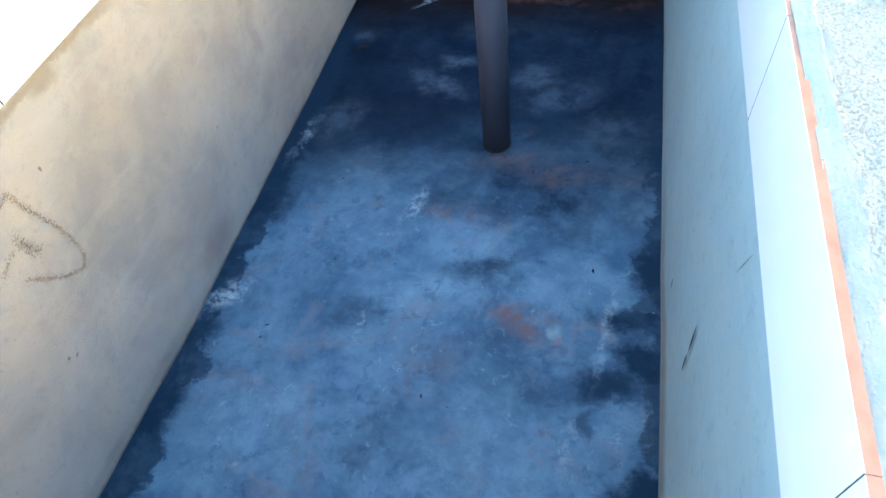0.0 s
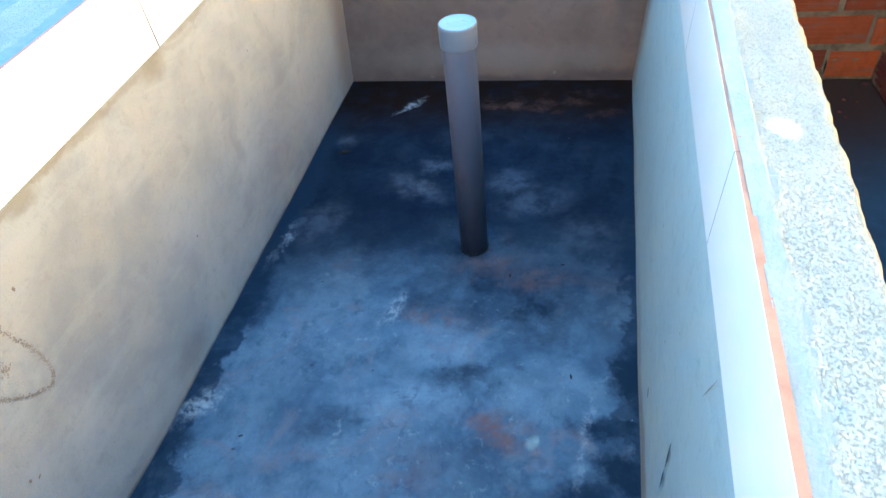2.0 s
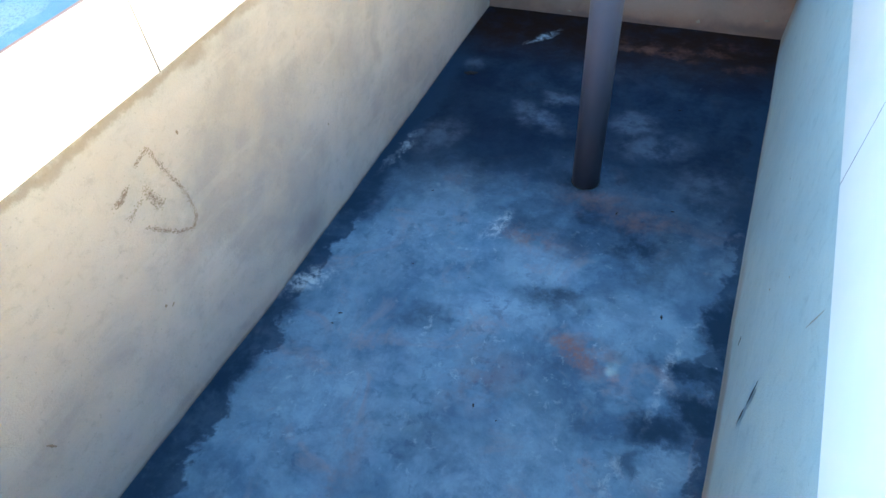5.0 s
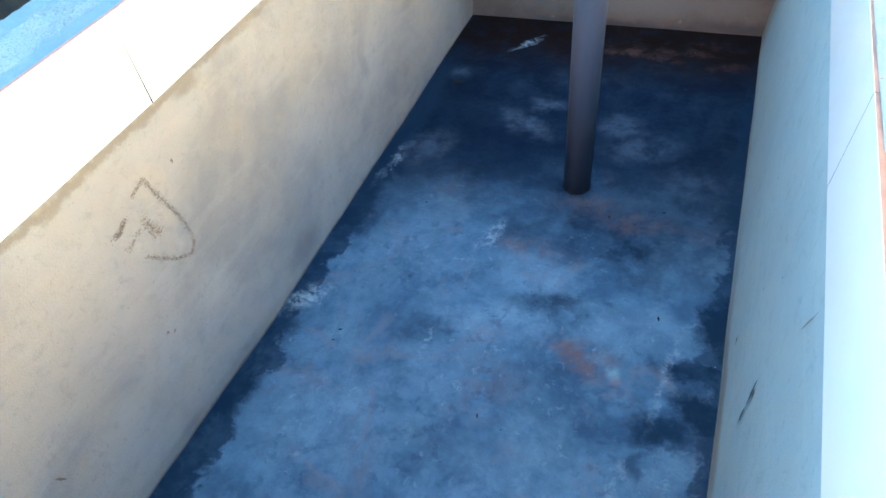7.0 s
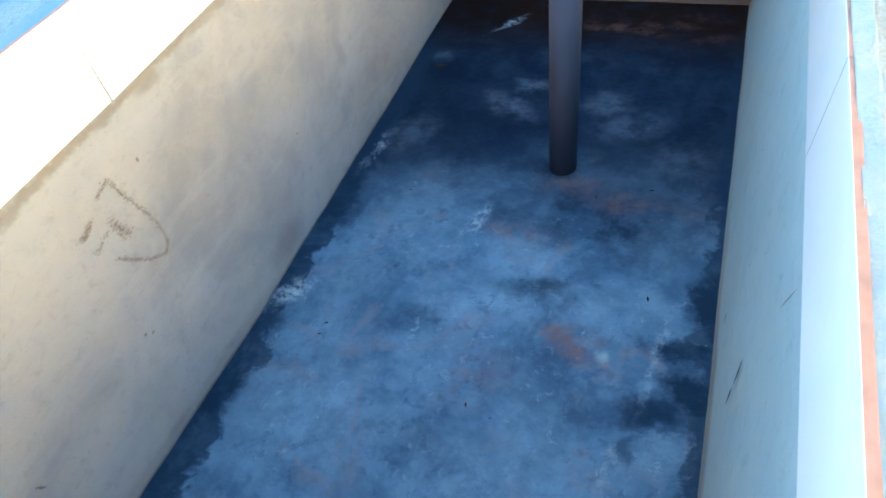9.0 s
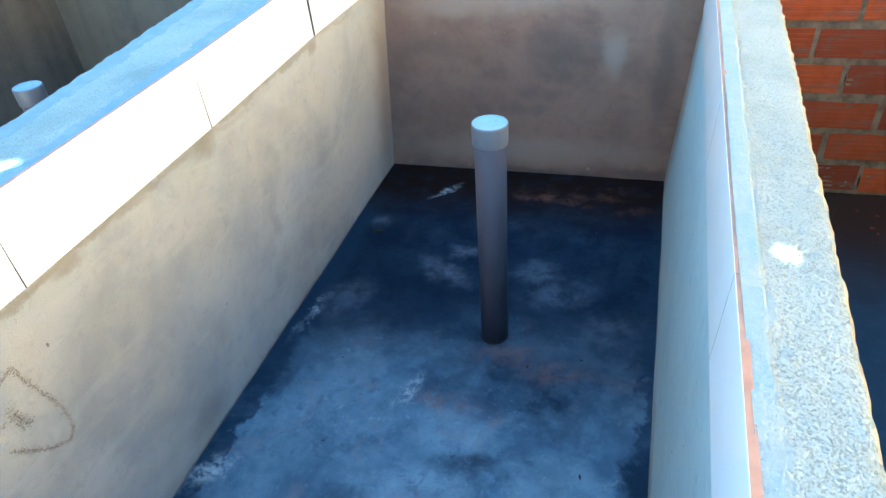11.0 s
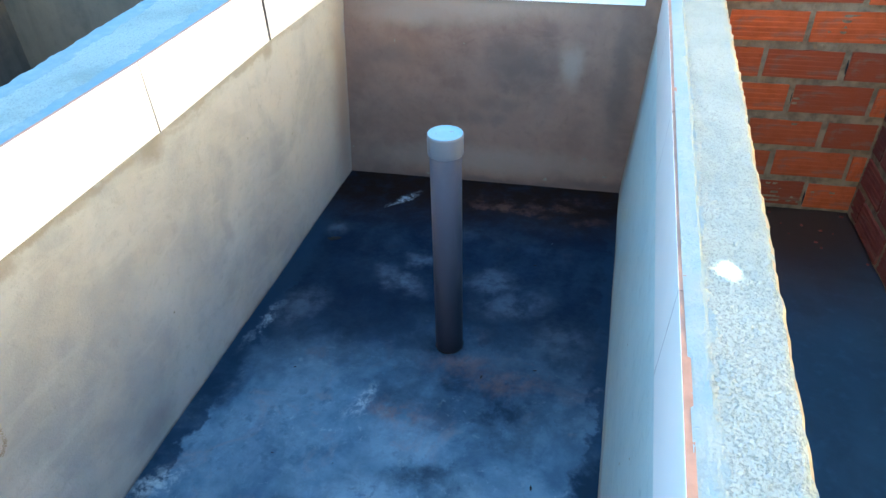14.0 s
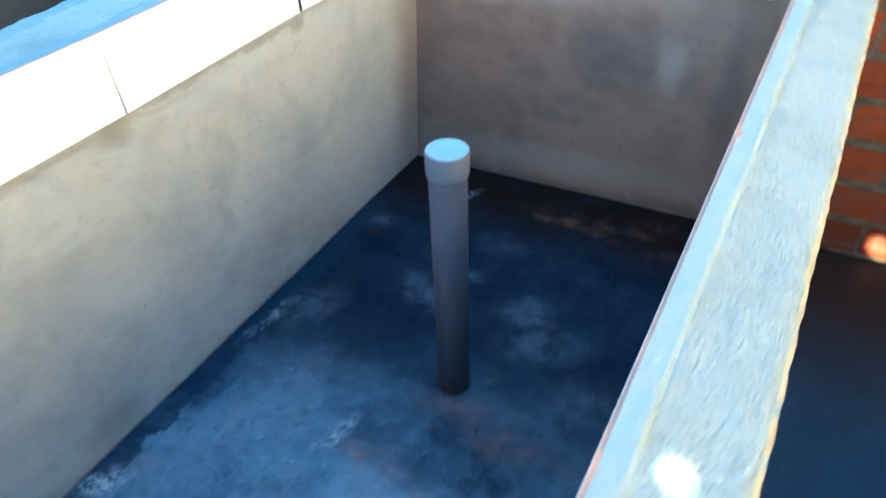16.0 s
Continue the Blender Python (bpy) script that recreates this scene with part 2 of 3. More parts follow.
def floor_cement():
    """Smooth bluish cement floor, damp and dark at the edges, with chalky blooms and rust; shade towards the back is in
    the colour.
    """
    k = Mat("floor_cement", 0.7, 0.06)
    w = k.wobble(0.10, 8.0)
    w2 = k.wobble(0.05, 16)
    f = 0.5
    cloud = k.span(k.noise(3.4, 9, 0.66, 0.3), 0.38, 0.62)
    c = k.mix(cloud, (0.128, 0.222, 0.315), (0.062, 0.12, 0.195))
    pale = k.stains(w, [
        ((-0.419, -0.120, 0), (0.12, 0.17, f), -25, 0.8), ((-0.474, -0.396, 0), (0.13, 0.20, f), -20, 0.6), ((-0.120, -0.530, 0), (0.16, 0.06, f), 12, 1.0),
        ((-0.030, -0.339, 0), (0.11, 0.075, f), 10, 1.0), ((0.410, -0.087, 0), (0.06, 0.15, f), 8, 1.0), ((-0.383, -0.898, 0), (0.23, 0.25, f), -20, 0.8),
        ((0.365, -0.830, 0), (0.10, 0.045, f), 25, 1.0), ((0.055, -0.984, 0), (0.25, 0.15, f), 0, 0.7), ((0.228, -0.010, 0), (0.17, 0.05, f), 0, 0.45),
        ((0.190, -0.480, 0), (0.10, 0.07, f), 0, 0.5), ((-0.300, -0.720, 0), (0.12, 0.09, f), 10, 0.5)], 1.0)
    c = k.mix(k.calc("MULTIPLY", pale, k.span(k.noise(9, 8, 0.72, 0.4), 0.3, 0.62, 0.1, 0.9)), c, (0.215, 0.325, 0.430))
    wisp = k.span(k.noise(15, 9, 0.70, 0.2), 0.38, 0.62)
    c = k.mix(k.calc("MULTIPLY", wisp, 0.34), c, (0.044, 0.088, 0.145))
    bloom = k.span(k.noise(7.5, 9, 0.70, 0.25, (1, 1, 1), (3.1, 1.7, 0)), 0.50, 0.66)
    c = k.mix(k.calc("MULTIPLY", bloom, 0.36), c, (0.195, 0.31, 0.41))
    ruddy = k.span(k.noise(5.5, 6, 0.66, 0.8, (1, 1, 1), (7.7, 2.2, 0)), 0.54, 0.68)
    c = k.mix(k.calc("MULTIPLY", ruddy, 0.55), c, (0.20, 0.19, 0.225))
    fleck = k.span(k.noise(27, 7, 0.66, 0.3), 0.53, 0.63)
    c = k.mix(k.calc("MULTIPLY", fleck, k.span(k.noise(4, 3, 0.5, 0, (1, 1, 1), (2, 5, 0)), 0.4, 0.6, 0.08, 0.42)), c, (0.040, 0.078, 0.135))
    scum = k.span(k.noise(33, 8, 0.72, 0.5, (1, 1, 1), (6, 1, 0)), 0.56, 0.66)
    c = k.mix(k.calc("MULTIPLY", scum, k.span(k.noise(5, 3, 0.5, 0, (1, 1, 1), (9, 4, 0)), 0.42, 0.62, 0.08, 0.5)), c, (0.27, 0.37, 0.445))
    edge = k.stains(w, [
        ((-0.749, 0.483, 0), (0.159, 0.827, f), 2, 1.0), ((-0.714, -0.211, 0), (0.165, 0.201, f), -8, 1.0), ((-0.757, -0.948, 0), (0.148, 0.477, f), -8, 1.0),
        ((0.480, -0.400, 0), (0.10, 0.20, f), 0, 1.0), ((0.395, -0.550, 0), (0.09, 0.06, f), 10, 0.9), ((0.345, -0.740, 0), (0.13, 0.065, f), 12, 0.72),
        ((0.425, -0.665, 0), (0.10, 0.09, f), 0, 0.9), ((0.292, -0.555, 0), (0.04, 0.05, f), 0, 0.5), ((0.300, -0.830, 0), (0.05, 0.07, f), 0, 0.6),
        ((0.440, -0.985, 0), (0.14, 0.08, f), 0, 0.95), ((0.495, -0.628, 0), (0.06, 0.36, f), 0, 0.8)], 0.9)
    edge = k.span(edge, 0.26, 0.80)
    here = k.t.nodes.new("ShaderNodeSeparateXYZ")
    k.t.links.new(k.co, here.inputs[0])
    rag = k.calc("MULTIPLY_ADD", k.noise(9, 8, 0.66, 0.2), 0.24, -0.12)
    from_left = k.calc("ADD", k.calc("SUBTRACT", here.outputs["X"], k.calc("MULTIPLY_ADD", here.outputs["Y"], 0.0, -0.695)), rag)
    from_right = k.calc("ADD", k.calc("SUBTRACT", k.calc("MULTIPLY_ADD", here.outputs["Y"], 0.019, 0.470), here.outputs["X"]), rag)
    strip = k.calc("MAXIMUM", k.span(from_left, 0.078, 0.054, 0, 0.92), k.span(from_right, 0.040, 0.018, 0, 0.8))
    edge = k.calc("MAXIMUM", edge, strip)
    inner = k.stains(w, [
        ((-0.333, 0.242, 0), (0.360, 0.276, f), 0, 0.6), ((0.205, 0.229, 0), (0.318, 0.276, f), 0, 0.6), ((0.177, -0.193, 0), (0.16, 0.085, f), 8, 1.0), ((0.12, -0.14, 0), (0.31, 0.17, f), 0, 0.8),
        ((0.044, -0.120, 0), (0.13, 0.07, f), 0, 0.9), ((-0.012, 0.02, 0), (0.09, 0.065, f), 0, 1.0), ((-0.090, -0.190, 0), (0.13, 0.09, f), 0, 0.75), ((0.020, -0.440, 0), (0.11, 0.04, f), 12, 0.85),
        ((0.250, -0.290, 0), (0.10, 0.06, f), 0, 0.6), ((-0.270, -0.620, 0), (0.09, 0.06, f), 0, 0.6), ((-0.029, 0.013, 0), (0.15, 0.085, f), 0, 0.7),
        ((0.127, -0.761, 0), (0.148, 0.074, f), 0, 0.4), ((-0.159, -0.913, 0), (0.127, 0.085, f), 0, 0.35), ((0.100, -0.660, 0), (0.12, 0.04, f), 0, 0.4)], 1.0)
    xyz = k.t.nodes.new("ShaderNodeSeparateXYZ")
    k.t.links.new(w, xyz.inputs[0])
    # Shade that deepens towards the back wall, put into the floor colour.
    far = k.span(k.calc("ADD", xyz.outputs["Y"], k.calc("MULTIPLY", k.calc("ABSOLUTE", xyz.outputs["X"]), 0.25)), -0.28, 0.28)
    grain = k.span(k.noise(9, 9, 0.72, 0.2), 0.38, 0.60, 0.52, 1.0)
    c = k.mix(k.calc("MULTIPLY", inner, grain), c, (0.014, 0.028, 0.052))
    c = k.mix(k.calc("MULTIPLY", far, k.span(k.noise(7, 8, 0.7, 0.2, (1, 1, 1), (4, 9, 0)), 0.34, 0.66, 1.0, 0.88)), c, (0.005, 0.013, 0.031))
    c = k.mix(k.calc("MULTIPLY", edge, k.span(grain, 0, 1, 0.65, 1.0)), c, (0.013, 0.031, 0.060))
    # Damp edges and the painted back shade together, for roughness.
    damp_shade = k.calc("MAXIMUM", edge, far)
    haze = k.stains(w, [((-0.249, 0.337, 0), (0.11, 0.05, f), -30, 0.8), ((-0.199, 0.464, 0), (0.07, 0.035, f), 0, 0.7), ((0.069, 0.371, 0), (0.10, 0.06, f), 10, 0.6),
                        ((0.150, 0.270, 0), (0.12, 0.07, f), 20, 0.55), ((-0.548, 0.132, 0), (0.08, 0.10, f), -15, 0.5), ((0.330, 0.125, 0), (0.13, 0.08, f), 0, 0.35),
                        ((-0.121, 0.652, 0), (0.127, 0.05, f), 0, 0.22), ((-0.590, 0.60, 0), (0.04, 0.04, f), 0, 0.4)], 1.2)
    c = k.mix(k.calc("MULTIPLY", haze, k.span(k.noise(13, 8, 0.7), 0.3, 0.62, 0.1, 0.85)), c, (0.14, 0.19, 0.25))
    rust = k.stains(w, [((0.130, -0.592, 0), (0.095, 0.048, f), -15, 1.0), ((-0.085, -0.255, 0), (0.12, 0.05, f), 0, 0.45), ((0.20, -0.09, 0), (0.14, 0.04, f), 0, 0.4), ((0.006, 0.892, 0), (0.212, 0.053, f), -5, 0.6), ((0.255, 0.949, 0), (0.191, 0.032, f), 0, 0.6),
                        ((0.047, -0.039, 0), (0.127, 0.053, f), 0, 0.35), ((-0.065, -0.744, 0), (0.106, 0.106, f), 0, 0.3), ((-0.285, -1.044, 0), (0.042, 0.095, f), 0, 0.35)], 1.0)
    c = k.mix(k.calc("MULTIPLY", rust, k.span(k.noise(16, 7, 0.68), 0.36, 0.62)), c, (0.20, 0.105, 0.085))
    # Pinkish spot: warm tint of the sun fleck, put into the floor colour.
    c = k.mix(k.stain(w2, ((0.220, -0.638, 0), (0.019, 0.015, f), 0, 0.3)), c, (0.36, 0.2, 0.16))
    # Near-black brown at the back end: silt and shade in one colour.
    rear_brown = k.span(xyz.outputs["Y"], 0.56, 0.90)
    c = k.mix(k.calc("MULTIPLY", rear_brown, k.span(k.noise(12, 7, 0.7), 0.3, 0.6, 0.6, 1)), c, (0.013, 0.007, 0.005))
    brown = k.stains(w, [((0.060, 0.850, 0), (0.15, 0.030, f), -8, 0.9), ((0.242, 0.890, 0), (0.10, 0.022, f), 0, 1.0), ((0.396, 0.810, 0), (0.064, 0.032, f), 0, 0.5)], 1.0)
    c = k.mix(k.calc("MULTIPLY", brown, k.span(k.noise(16, 7, 0.68), 0.36, 0.62)), c, (0.10, 0.055, 0.042))
    chalk = k.stains(w2, [
        ((-0.208, -0.225, 0), (0.024, 0.075, f), -22, 0.8),
        ((-0.640, -0.600, 0), (0.036, 0.085, f), -38, 1.0), ((-0.638, 0.024, 0), (0.015, 0.127, f), -12, 0.28), ((-0.257, -0.642, 0), (0.010, 0.030, f), 0, 0.9),
        ((0.335, -0.590, 0), (0.012, 0.13, f), -8, 0.6), ((0.266, -0.885, 0), (0.013, 0.074, f), -10, 0.5), ((-0.390, 0.862, 0), (0.085, 0.017, f), 52, 1.0), ((-0.635, 0.035, 0), (0.012, 0.10, f), -4, 0.6)])
    c = k.mix(k.calc("MULTIPLY", chalk, k.span(k.noise(34, 8, 0.74, 0.6), 0.38, 0.62, 0, 0.8)), c, (0.40, 0.49, 0.55))
    specks = k.span(k.cells(26), 0.05, 0.02)
    c = k.mix(k.calc("MULTIPLY", specks, k.span(k.noise(5, 2), 0.55, 0.7, 0, 0.7)), c, (0.4, 0.46, 0.5))
    rough = k.span(damp_shade, 0, 1, 0.78, 0.62)
    return k.done(c, k.calc("ADD", k.noise(40, 5, 0.6), k.calc("MULTIPLY", k.noise(8, 3), 1.5)), 0.12, 0.006, rough)


def plain_cement(name, a, b):
    k = Mat(name, 0.6, 0.22)
    c = k.mix(k.span(k.noise(4, 6, 0.6, 0.6), 0.35, 0.68), a, b)
    c = k.mix(k.calc("MULTIPLY", k.span(k.noise(22, 5), 0.5, 0.75), 0.4), c, tuple(v * 1.5 for v in a))
    rear_brown = k.stains(k.wobble(0.06, 6), [((1.0, 1.0, 0), (0.9, 0.6, 0.5), 0, 1.0)])
    c = k.mix(rear_brown, c, (0.046, 0.026, 0.018))
    return k.done(c, k.noise(40, 5), 0.15, 0.006)


def glaze():
    k = Mat("white_glaze", 0.16, 0.5)
    c = k.mix(k.span(k.noise(7, 3), 0.4, 0.7), (0.95, 0.92, 0.88), (0.92, 0.895, 0.86))
    return k.done(c, k.noise(14, 2), 0.02, 0.004)


def clay(name, a, b, var=0.3):
    k = Mat(name, 0.85, 0.2)
    info = k.t.nodes.new("ShaderNodeObjectInfo").outputs["Random"]
    c = k.mix(k.span(info, 0, 1, 0, 1), a, b)
    c = k.mix(k.calc("MULTIPLY", k.span(k.noise(18, 5, 0.6), 0.4, 0.7), 0.5), c, tuple(v * 0.55 for v in a))
    smear = k.span(k.noise(9, 5, 0.65, 0.4, (0.6, 0.6, 2)), 0.48, 0.70)
    c = k.mix(k.calc("MULTIPLY", smear, var), c, (0.15, 0.11, 0.08))
    return k.done(c, k.noise(120, 4), 0.25, 0.004)


def mortar():
    k = Mat("mortar", 0.92, 0.15)
    c = k.mix(k.span(k.noise(25, 5), 0.35, 0.7), (0.25, 0.17, 0.105), (0.14, 0.095, 0.06))
    return k.done(c, k.noise(90, 5, 0.65), 0.6, 0.008)


def pvc(name, a, rough=0.42):
    k = Mat(name, rough, 0.45)
    c = k.mix(k.span(k.noise(10, 5, 0.6, 0.3, (1, 1, 0.25)), 0.35, 0.7), a, tuple(v * 0.8 for v in a))
    scr = k.span(k.noise(60, 3, 0.6, 0, (1, 1, 0.08)), 0.66, 0.72)
    c = k.mix(k.calc("MULTIPLY", scr, 0.25), c, tuple(min(1, v * 1.6) for v in a))
    return k.done(c, k.noise(90, 3), 0.04, 0.002)


def plain(name, a, rough=0.8):
    k = Mat(name, rough, 0.3)
    return k.done(k.mix(k.span(k.noise(20, 4), 0.35, 0.7), a, tuple(v * 0.7 for v in a)), k.noise(60, 4), 0.2, 0.004)


M_top = top_cement("rough_cement", (0.42, 0.48, 0.445), (0.50, 0.555, 0.51), (0.37, 0.47, 0.49), [(0.0357, 0.527, 1.0, 0.028)])
# Left wall top, bluer than M_top.
M_topleft = top_cement("bluish_cement", (0.26, 0.40, 0.43), (0.38, 0.53, 0.55), (0.22, 0.37, 0.45), [(0.0, -0.645, -1.0, 0.04), (-0.06, -0.876, 1.0, 0.05)])
# Warm colour for the right wall's outer edge, in place of sunlight there.
M_edge = plain("sunlit_edge", (0.56, 0.46, 0.31), 0.9)
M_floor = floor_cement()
M_bayfloor = plain_cement("bay_cement", (0.036, 0.078, 0.122), (0.024, 0.052, 0.085))
M_glaze = glaze()
M_clay = clay("tile_clay", (0.56, 0.32, 0.23), (0.53, 0.30, 0.21), 0.08)
M_brick = clay("brick_clay", (0.44, 0.080, 0.021), (0.20, 0.040, 0.018), 0.85)
M_brickdark = clay("dark_brick_clay", (0.20, 0.05, 0.035), (0.14, 0.035, 0.028), 0.5)
M_mortar = mortar()
M_pipe = pvc("grey_pvc", (0.085, 0.076, 0.096), 0.5)
M_cap = pvc("cap_pvc", (0.15, 0.147, 0.16), 0.42)
# Lighter and bluer than cap_pvc: sky light on the cap top as colour.
M_lid = pvc("skylit_pvc", (0.22, 0.40, 0.52), 0.4)
M_dark = plain("dark_scrap", (0.012, 0.011, 0.010))
M_mark = plain("charcoal_mark", (0.25, 0.215, 0.165))
M_rubbed = plain("rubbed_mark", (0.265, 0.235, 0.18))
M_grout = plain("grey_grout", (0.13, 0.12, 0.11))
M_sand = plain("sandy_ground", (0.42, 0.33, 0.24))
# For the added bounce wall: strong ochre, to warm the reflected sun.
M_cream = plain("bounce_ochre", (0.94, 0.60, 0.20))
M_sheet = plain("roof_sheet", (0.35, 0.34, 0.32))


# ---- mesh helpers ----
def mesh_of(name, verts, faces, mats, slots=None, smooth=False):
    me = bpy.data.meshes.new(name)
    me.from_pydata(verts, [], faces)
    for m in mats:
        me.materials.append(m)
    if slots is not None:
        me.polygons.foreach_set("material_index", slots)
    if smooth:
        me.polygons.foreach_set("use_smooth", [True] * len(me.polygons))
    me.update()
    return me


def part(name, bm, material, parent, label=""):
    me = bpy.data.meshes.new(name)
    bm.to_mesh(me)
    bm.free()
    for m in material if isinstance(material, (list, tuple)) else [material]:
        me.materials.append(m)
    ob = new(name, me)
    ob.parent = parent
    return tagged(ob, label)


def box_bm(x0, x1, y0, y1, z0, z1, bevel=0.0):
    bm = bmesh.new()
    bmesh.ops.create_cube(bm, size=1, matrix=Matrix.LocRotScale(((x0 + x1) / 2, (y0 + y1) / 2, (z0 + z1) / 2), None, (x1 - x0, y1 - y0, z1 - z0)))
    if bevel:
        bmesh.ops.bevel(bm, geom=bm.edges[:], offset=bevel, segments=2, affect="EDGES")
    return bm


def swept(name, ring, ys, mats, slot_of, jitter):
    """A wall swept along ys: ring(y) gives its cross-section as (x, z) points; jitter moves each vertex."""
    n = len(ring(ys[0]))
    verts, faces, slots = [], [], []
    for y in ys:
        for i, (x, z) in enumerate(ring(y)):
            verts.append(jitter(i, Vector((x, y, z))))
    for j in range(len(ys) - 1):
        for i in range(n):
            k = (i + 1) % n
            faces.append((j * n + i, j * n + k, (j + 1) * n + k, (j + 1) * n + i))
            slots.append(slot_of(i, ys[j]))
    faces.append(tuple(range(n - 1, -1, -1)))
    faces.append(tuple(range((len(ys) - 1) * n, len(ys) * n)))
    slots += [0, 0]
    me = mesh_of(name, verts, faces, mats, slots, True)
    bm = bmesh.new()
    bm.from_mesh(me)
    bmesh.ops.recalc_face_normals(bm, faces=bm.faces[:])
    bm.to_mesh(me)
    bm.free()
    me.set_sharp_from_angle(angle=radians(50))
    return new(name, me)


def steps(a, b, d):
    n = max(1, round(abs(b - a) / d))
    return [a + (b - a) * i / n for i in range(n + 1)]


# ---- the setting ----
TOP, TILE_LOW = 0.859, 0.697
LEFT_LOW, LEFT_TILE = 0.780, 0.170
Y0, Y1 = -1.85, 1.062


def left_rise(y):
    """How far the rim between the basins climbs towards the back."""
    t = min(1, max(0, (y + 0.6) / 1.1))
    return 0.028 * t * t * (3 - 2 * t)


def left_in(y, z):
    """Inner face of the wall between the two basins, leaning in a little towards its top."""
    foot = -0.695 - 0.04 * max(0, -0.7 - y)
    return foot + (-0.640 - foot) * min(1.0, z / LEFT_LOW)


def right_in(y, z):
    foot, top = 0.470 + 0.019 * y, 0.5177 + 0.0357 * y
    return foot + (top - foot) * z / TOP


def right_out(y):
    return 0.668 + 0.058 * min(y, 0.9)


def rough_top(v, seed, amp=0.0022):
    return amp * noise.noise(v * 60 + Vector((seed, 0, 0))) + amp * 1.5 * noise.noise(v * 14 + Vector((seed, 3, 0)))


def rim_bare(y):
    """How much of the tile's clay edge the cement leaves bare, less towards the back."""
    t = min(1, max(0, (y + 1.15) / 0.75))
    return 0.0088 - 0.0068 * t * t * (3 - 2 * t)


def wall_right():
    nf, nt = 14, 26
    def ring(y):
        a, b = right_in(y, TOP), right_out(y)
        pts = [(right_in(y, TOP * i / nf) + (0.010 if i > 11 else 0), TOP * i / nf) for i in range(nf)]
        a += rim_bare(y)
        pts += [(a + (b - a) * i / nt, TOP) for i in range(nt + 1)]
        pts += [(b, TOP * (1 - i / 6)) for i in range(1, 7)]
        return pts
    def jitter(i, v):
        if i < nf:
            v.x += 0.003 * noise.noise(v * 4)
        elif i <= nf + nt:
            t = (i - nf) / nt
            v.z += rough_top(v, 1)
            if t < 0.22:
                v.z += 0.002 + 0.003 * noise.noise(v * 22) + (0.0088 - rim_bare(v.y)) * 0.9
            if t > 0.88:
                v.z -= 0.010 * ((t - 0.88) / 0.12) ** 2 * (1 + 0.8 * noise.noise(v * 30))
                v.x += 0.0014 * noise.noise(v * 50) + 0.0015 * noise.noise(v * 7)
        return v
    def slot_of(i, y):
        if i < nf or i >= nf + nt:
            return 0 if i < nf or i > nf + nt else 2
        # Outer lip takes the painted sunlit strip.
        lip = nt - 1.2 + 1.1 * noise.noise(Vector((y * 30, 7, 5)))
        return 2 if i - nf > lip else 1
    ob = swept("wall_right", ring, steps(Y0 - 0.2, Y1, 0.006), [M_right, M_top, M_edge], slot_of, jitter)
    return tagged(ob, "plastered basin wall with a rough cement top and a tile rim", "wall", kind="structure")


def left_out(y):
    return -0.825 - 0.06 * (min(y, 0.9) + 0.85)


def wall_left():
    nf, nt = 14, 24
    def ring(y):
        top = LEFT_LOW + LEFT_TILE - 0.002 + left_rise(y)
        a, out = left_in(y, top) - 0.003, left_out(y)
        pts = [(left_in(y, top * i / nf) - (0.008 if i > 11 else 0), top * i / nf) for i in range(nf)]
        pts += [(a + (out - a) * i / nt, top) for i in range(nt + 1)]
        pts += [(out, top * (1 - i / 6)) for i in range(1, 7)]
        return pts
    def jitter(i, v):
        if i < nf:
            v.x += 0.004 * noise.noise(v * 3.5) + 0.0015 * noise.noise(v * 14)
        elif i <= nf + nt:
            v.z += rough_top(v, 9)
            if i > nf + nt - 3:
                v.x += 0.004 * noise.noise(v * 20)
        return v
    def slot_of(i, y):
        if i < nf:
            return 0
        if i >= nf + nt:
            return 2
        return 1
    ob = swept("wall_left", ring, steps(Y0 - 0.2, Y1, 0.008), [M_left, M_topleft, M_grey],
               slot_of, jitter)
    return tagged(ob, "plastered wall between two basins with white tile rim", "wall", kind="structure")


def cross_wall(name, x0, x1, y0, y1, top, mats, label):
    """A plain upright wall along x, its visible face gently uneven."""
    xs, zs = steps(x0, x1, 0.03), steps(0, top, 0.03)
    verts, faces, slots = [], [], []
    for z in zs:
        for x in xs:
            verts.append((x, y0 + 0.003 * noise.noise(Vector((x, y0, z)) * 4), z))
    for z in zs:
        for x in xs:
            verts.append((x, y1, z))
    nx, nz = len(xs), len(zs)
    o = nx * nz
    for j in range(nz - 1):
        for i in range(nx - 1):
            a = j * nx + i
            faces.append((a, a + 1, a + nx + 1, a + nx)); slots.append(0)
            faces.append((o + a + 1, o + a, o + a + nx, o + a + nx + 1)); slots.append(0)
    for i in range(nx - 1):
        a = (nz - 1) * nx + i
        faces.append((a, a + 1, o + a + 1, o + a)); slots.append(1)
        faces.append((i + 1, i, o + i, o + i + 1)); slots.append(0)
    for j in range(nz - 1):
        a = j * nx
        faces.append((a + nx, a, o + a, o + a + nx)[::-1]); slots.append(0)
        b = j * nx + nx - 1
        faces.append((b, b + nx, o + b + nx, o + b)[::-1]); slots.append(0)
    me = mesh_of(name, verts, faces, mats, slots, False)
    bm = bmesh.new()
    bm.from_mesh(me)
    bmesh.ops.recalc_face_normals(bm, faces=bm.faces[:])
    bm.to_mesh(me)
    bm.free()
    return tagged(new(name, me), label, "wall", kind="structure")


def slab(name, x0, x1, y0, y1, z, mat, label, category="floor", cell=0.02, amp=0.0015):
    xs, ys = steps(x0, x1, cell), steps(y0, y1, cell)
    verts = [(x, y, z + amp * noise.noise(Vector((x, y, 0)) * 7)) for y in ys for x in xs]
    n = len(xs)
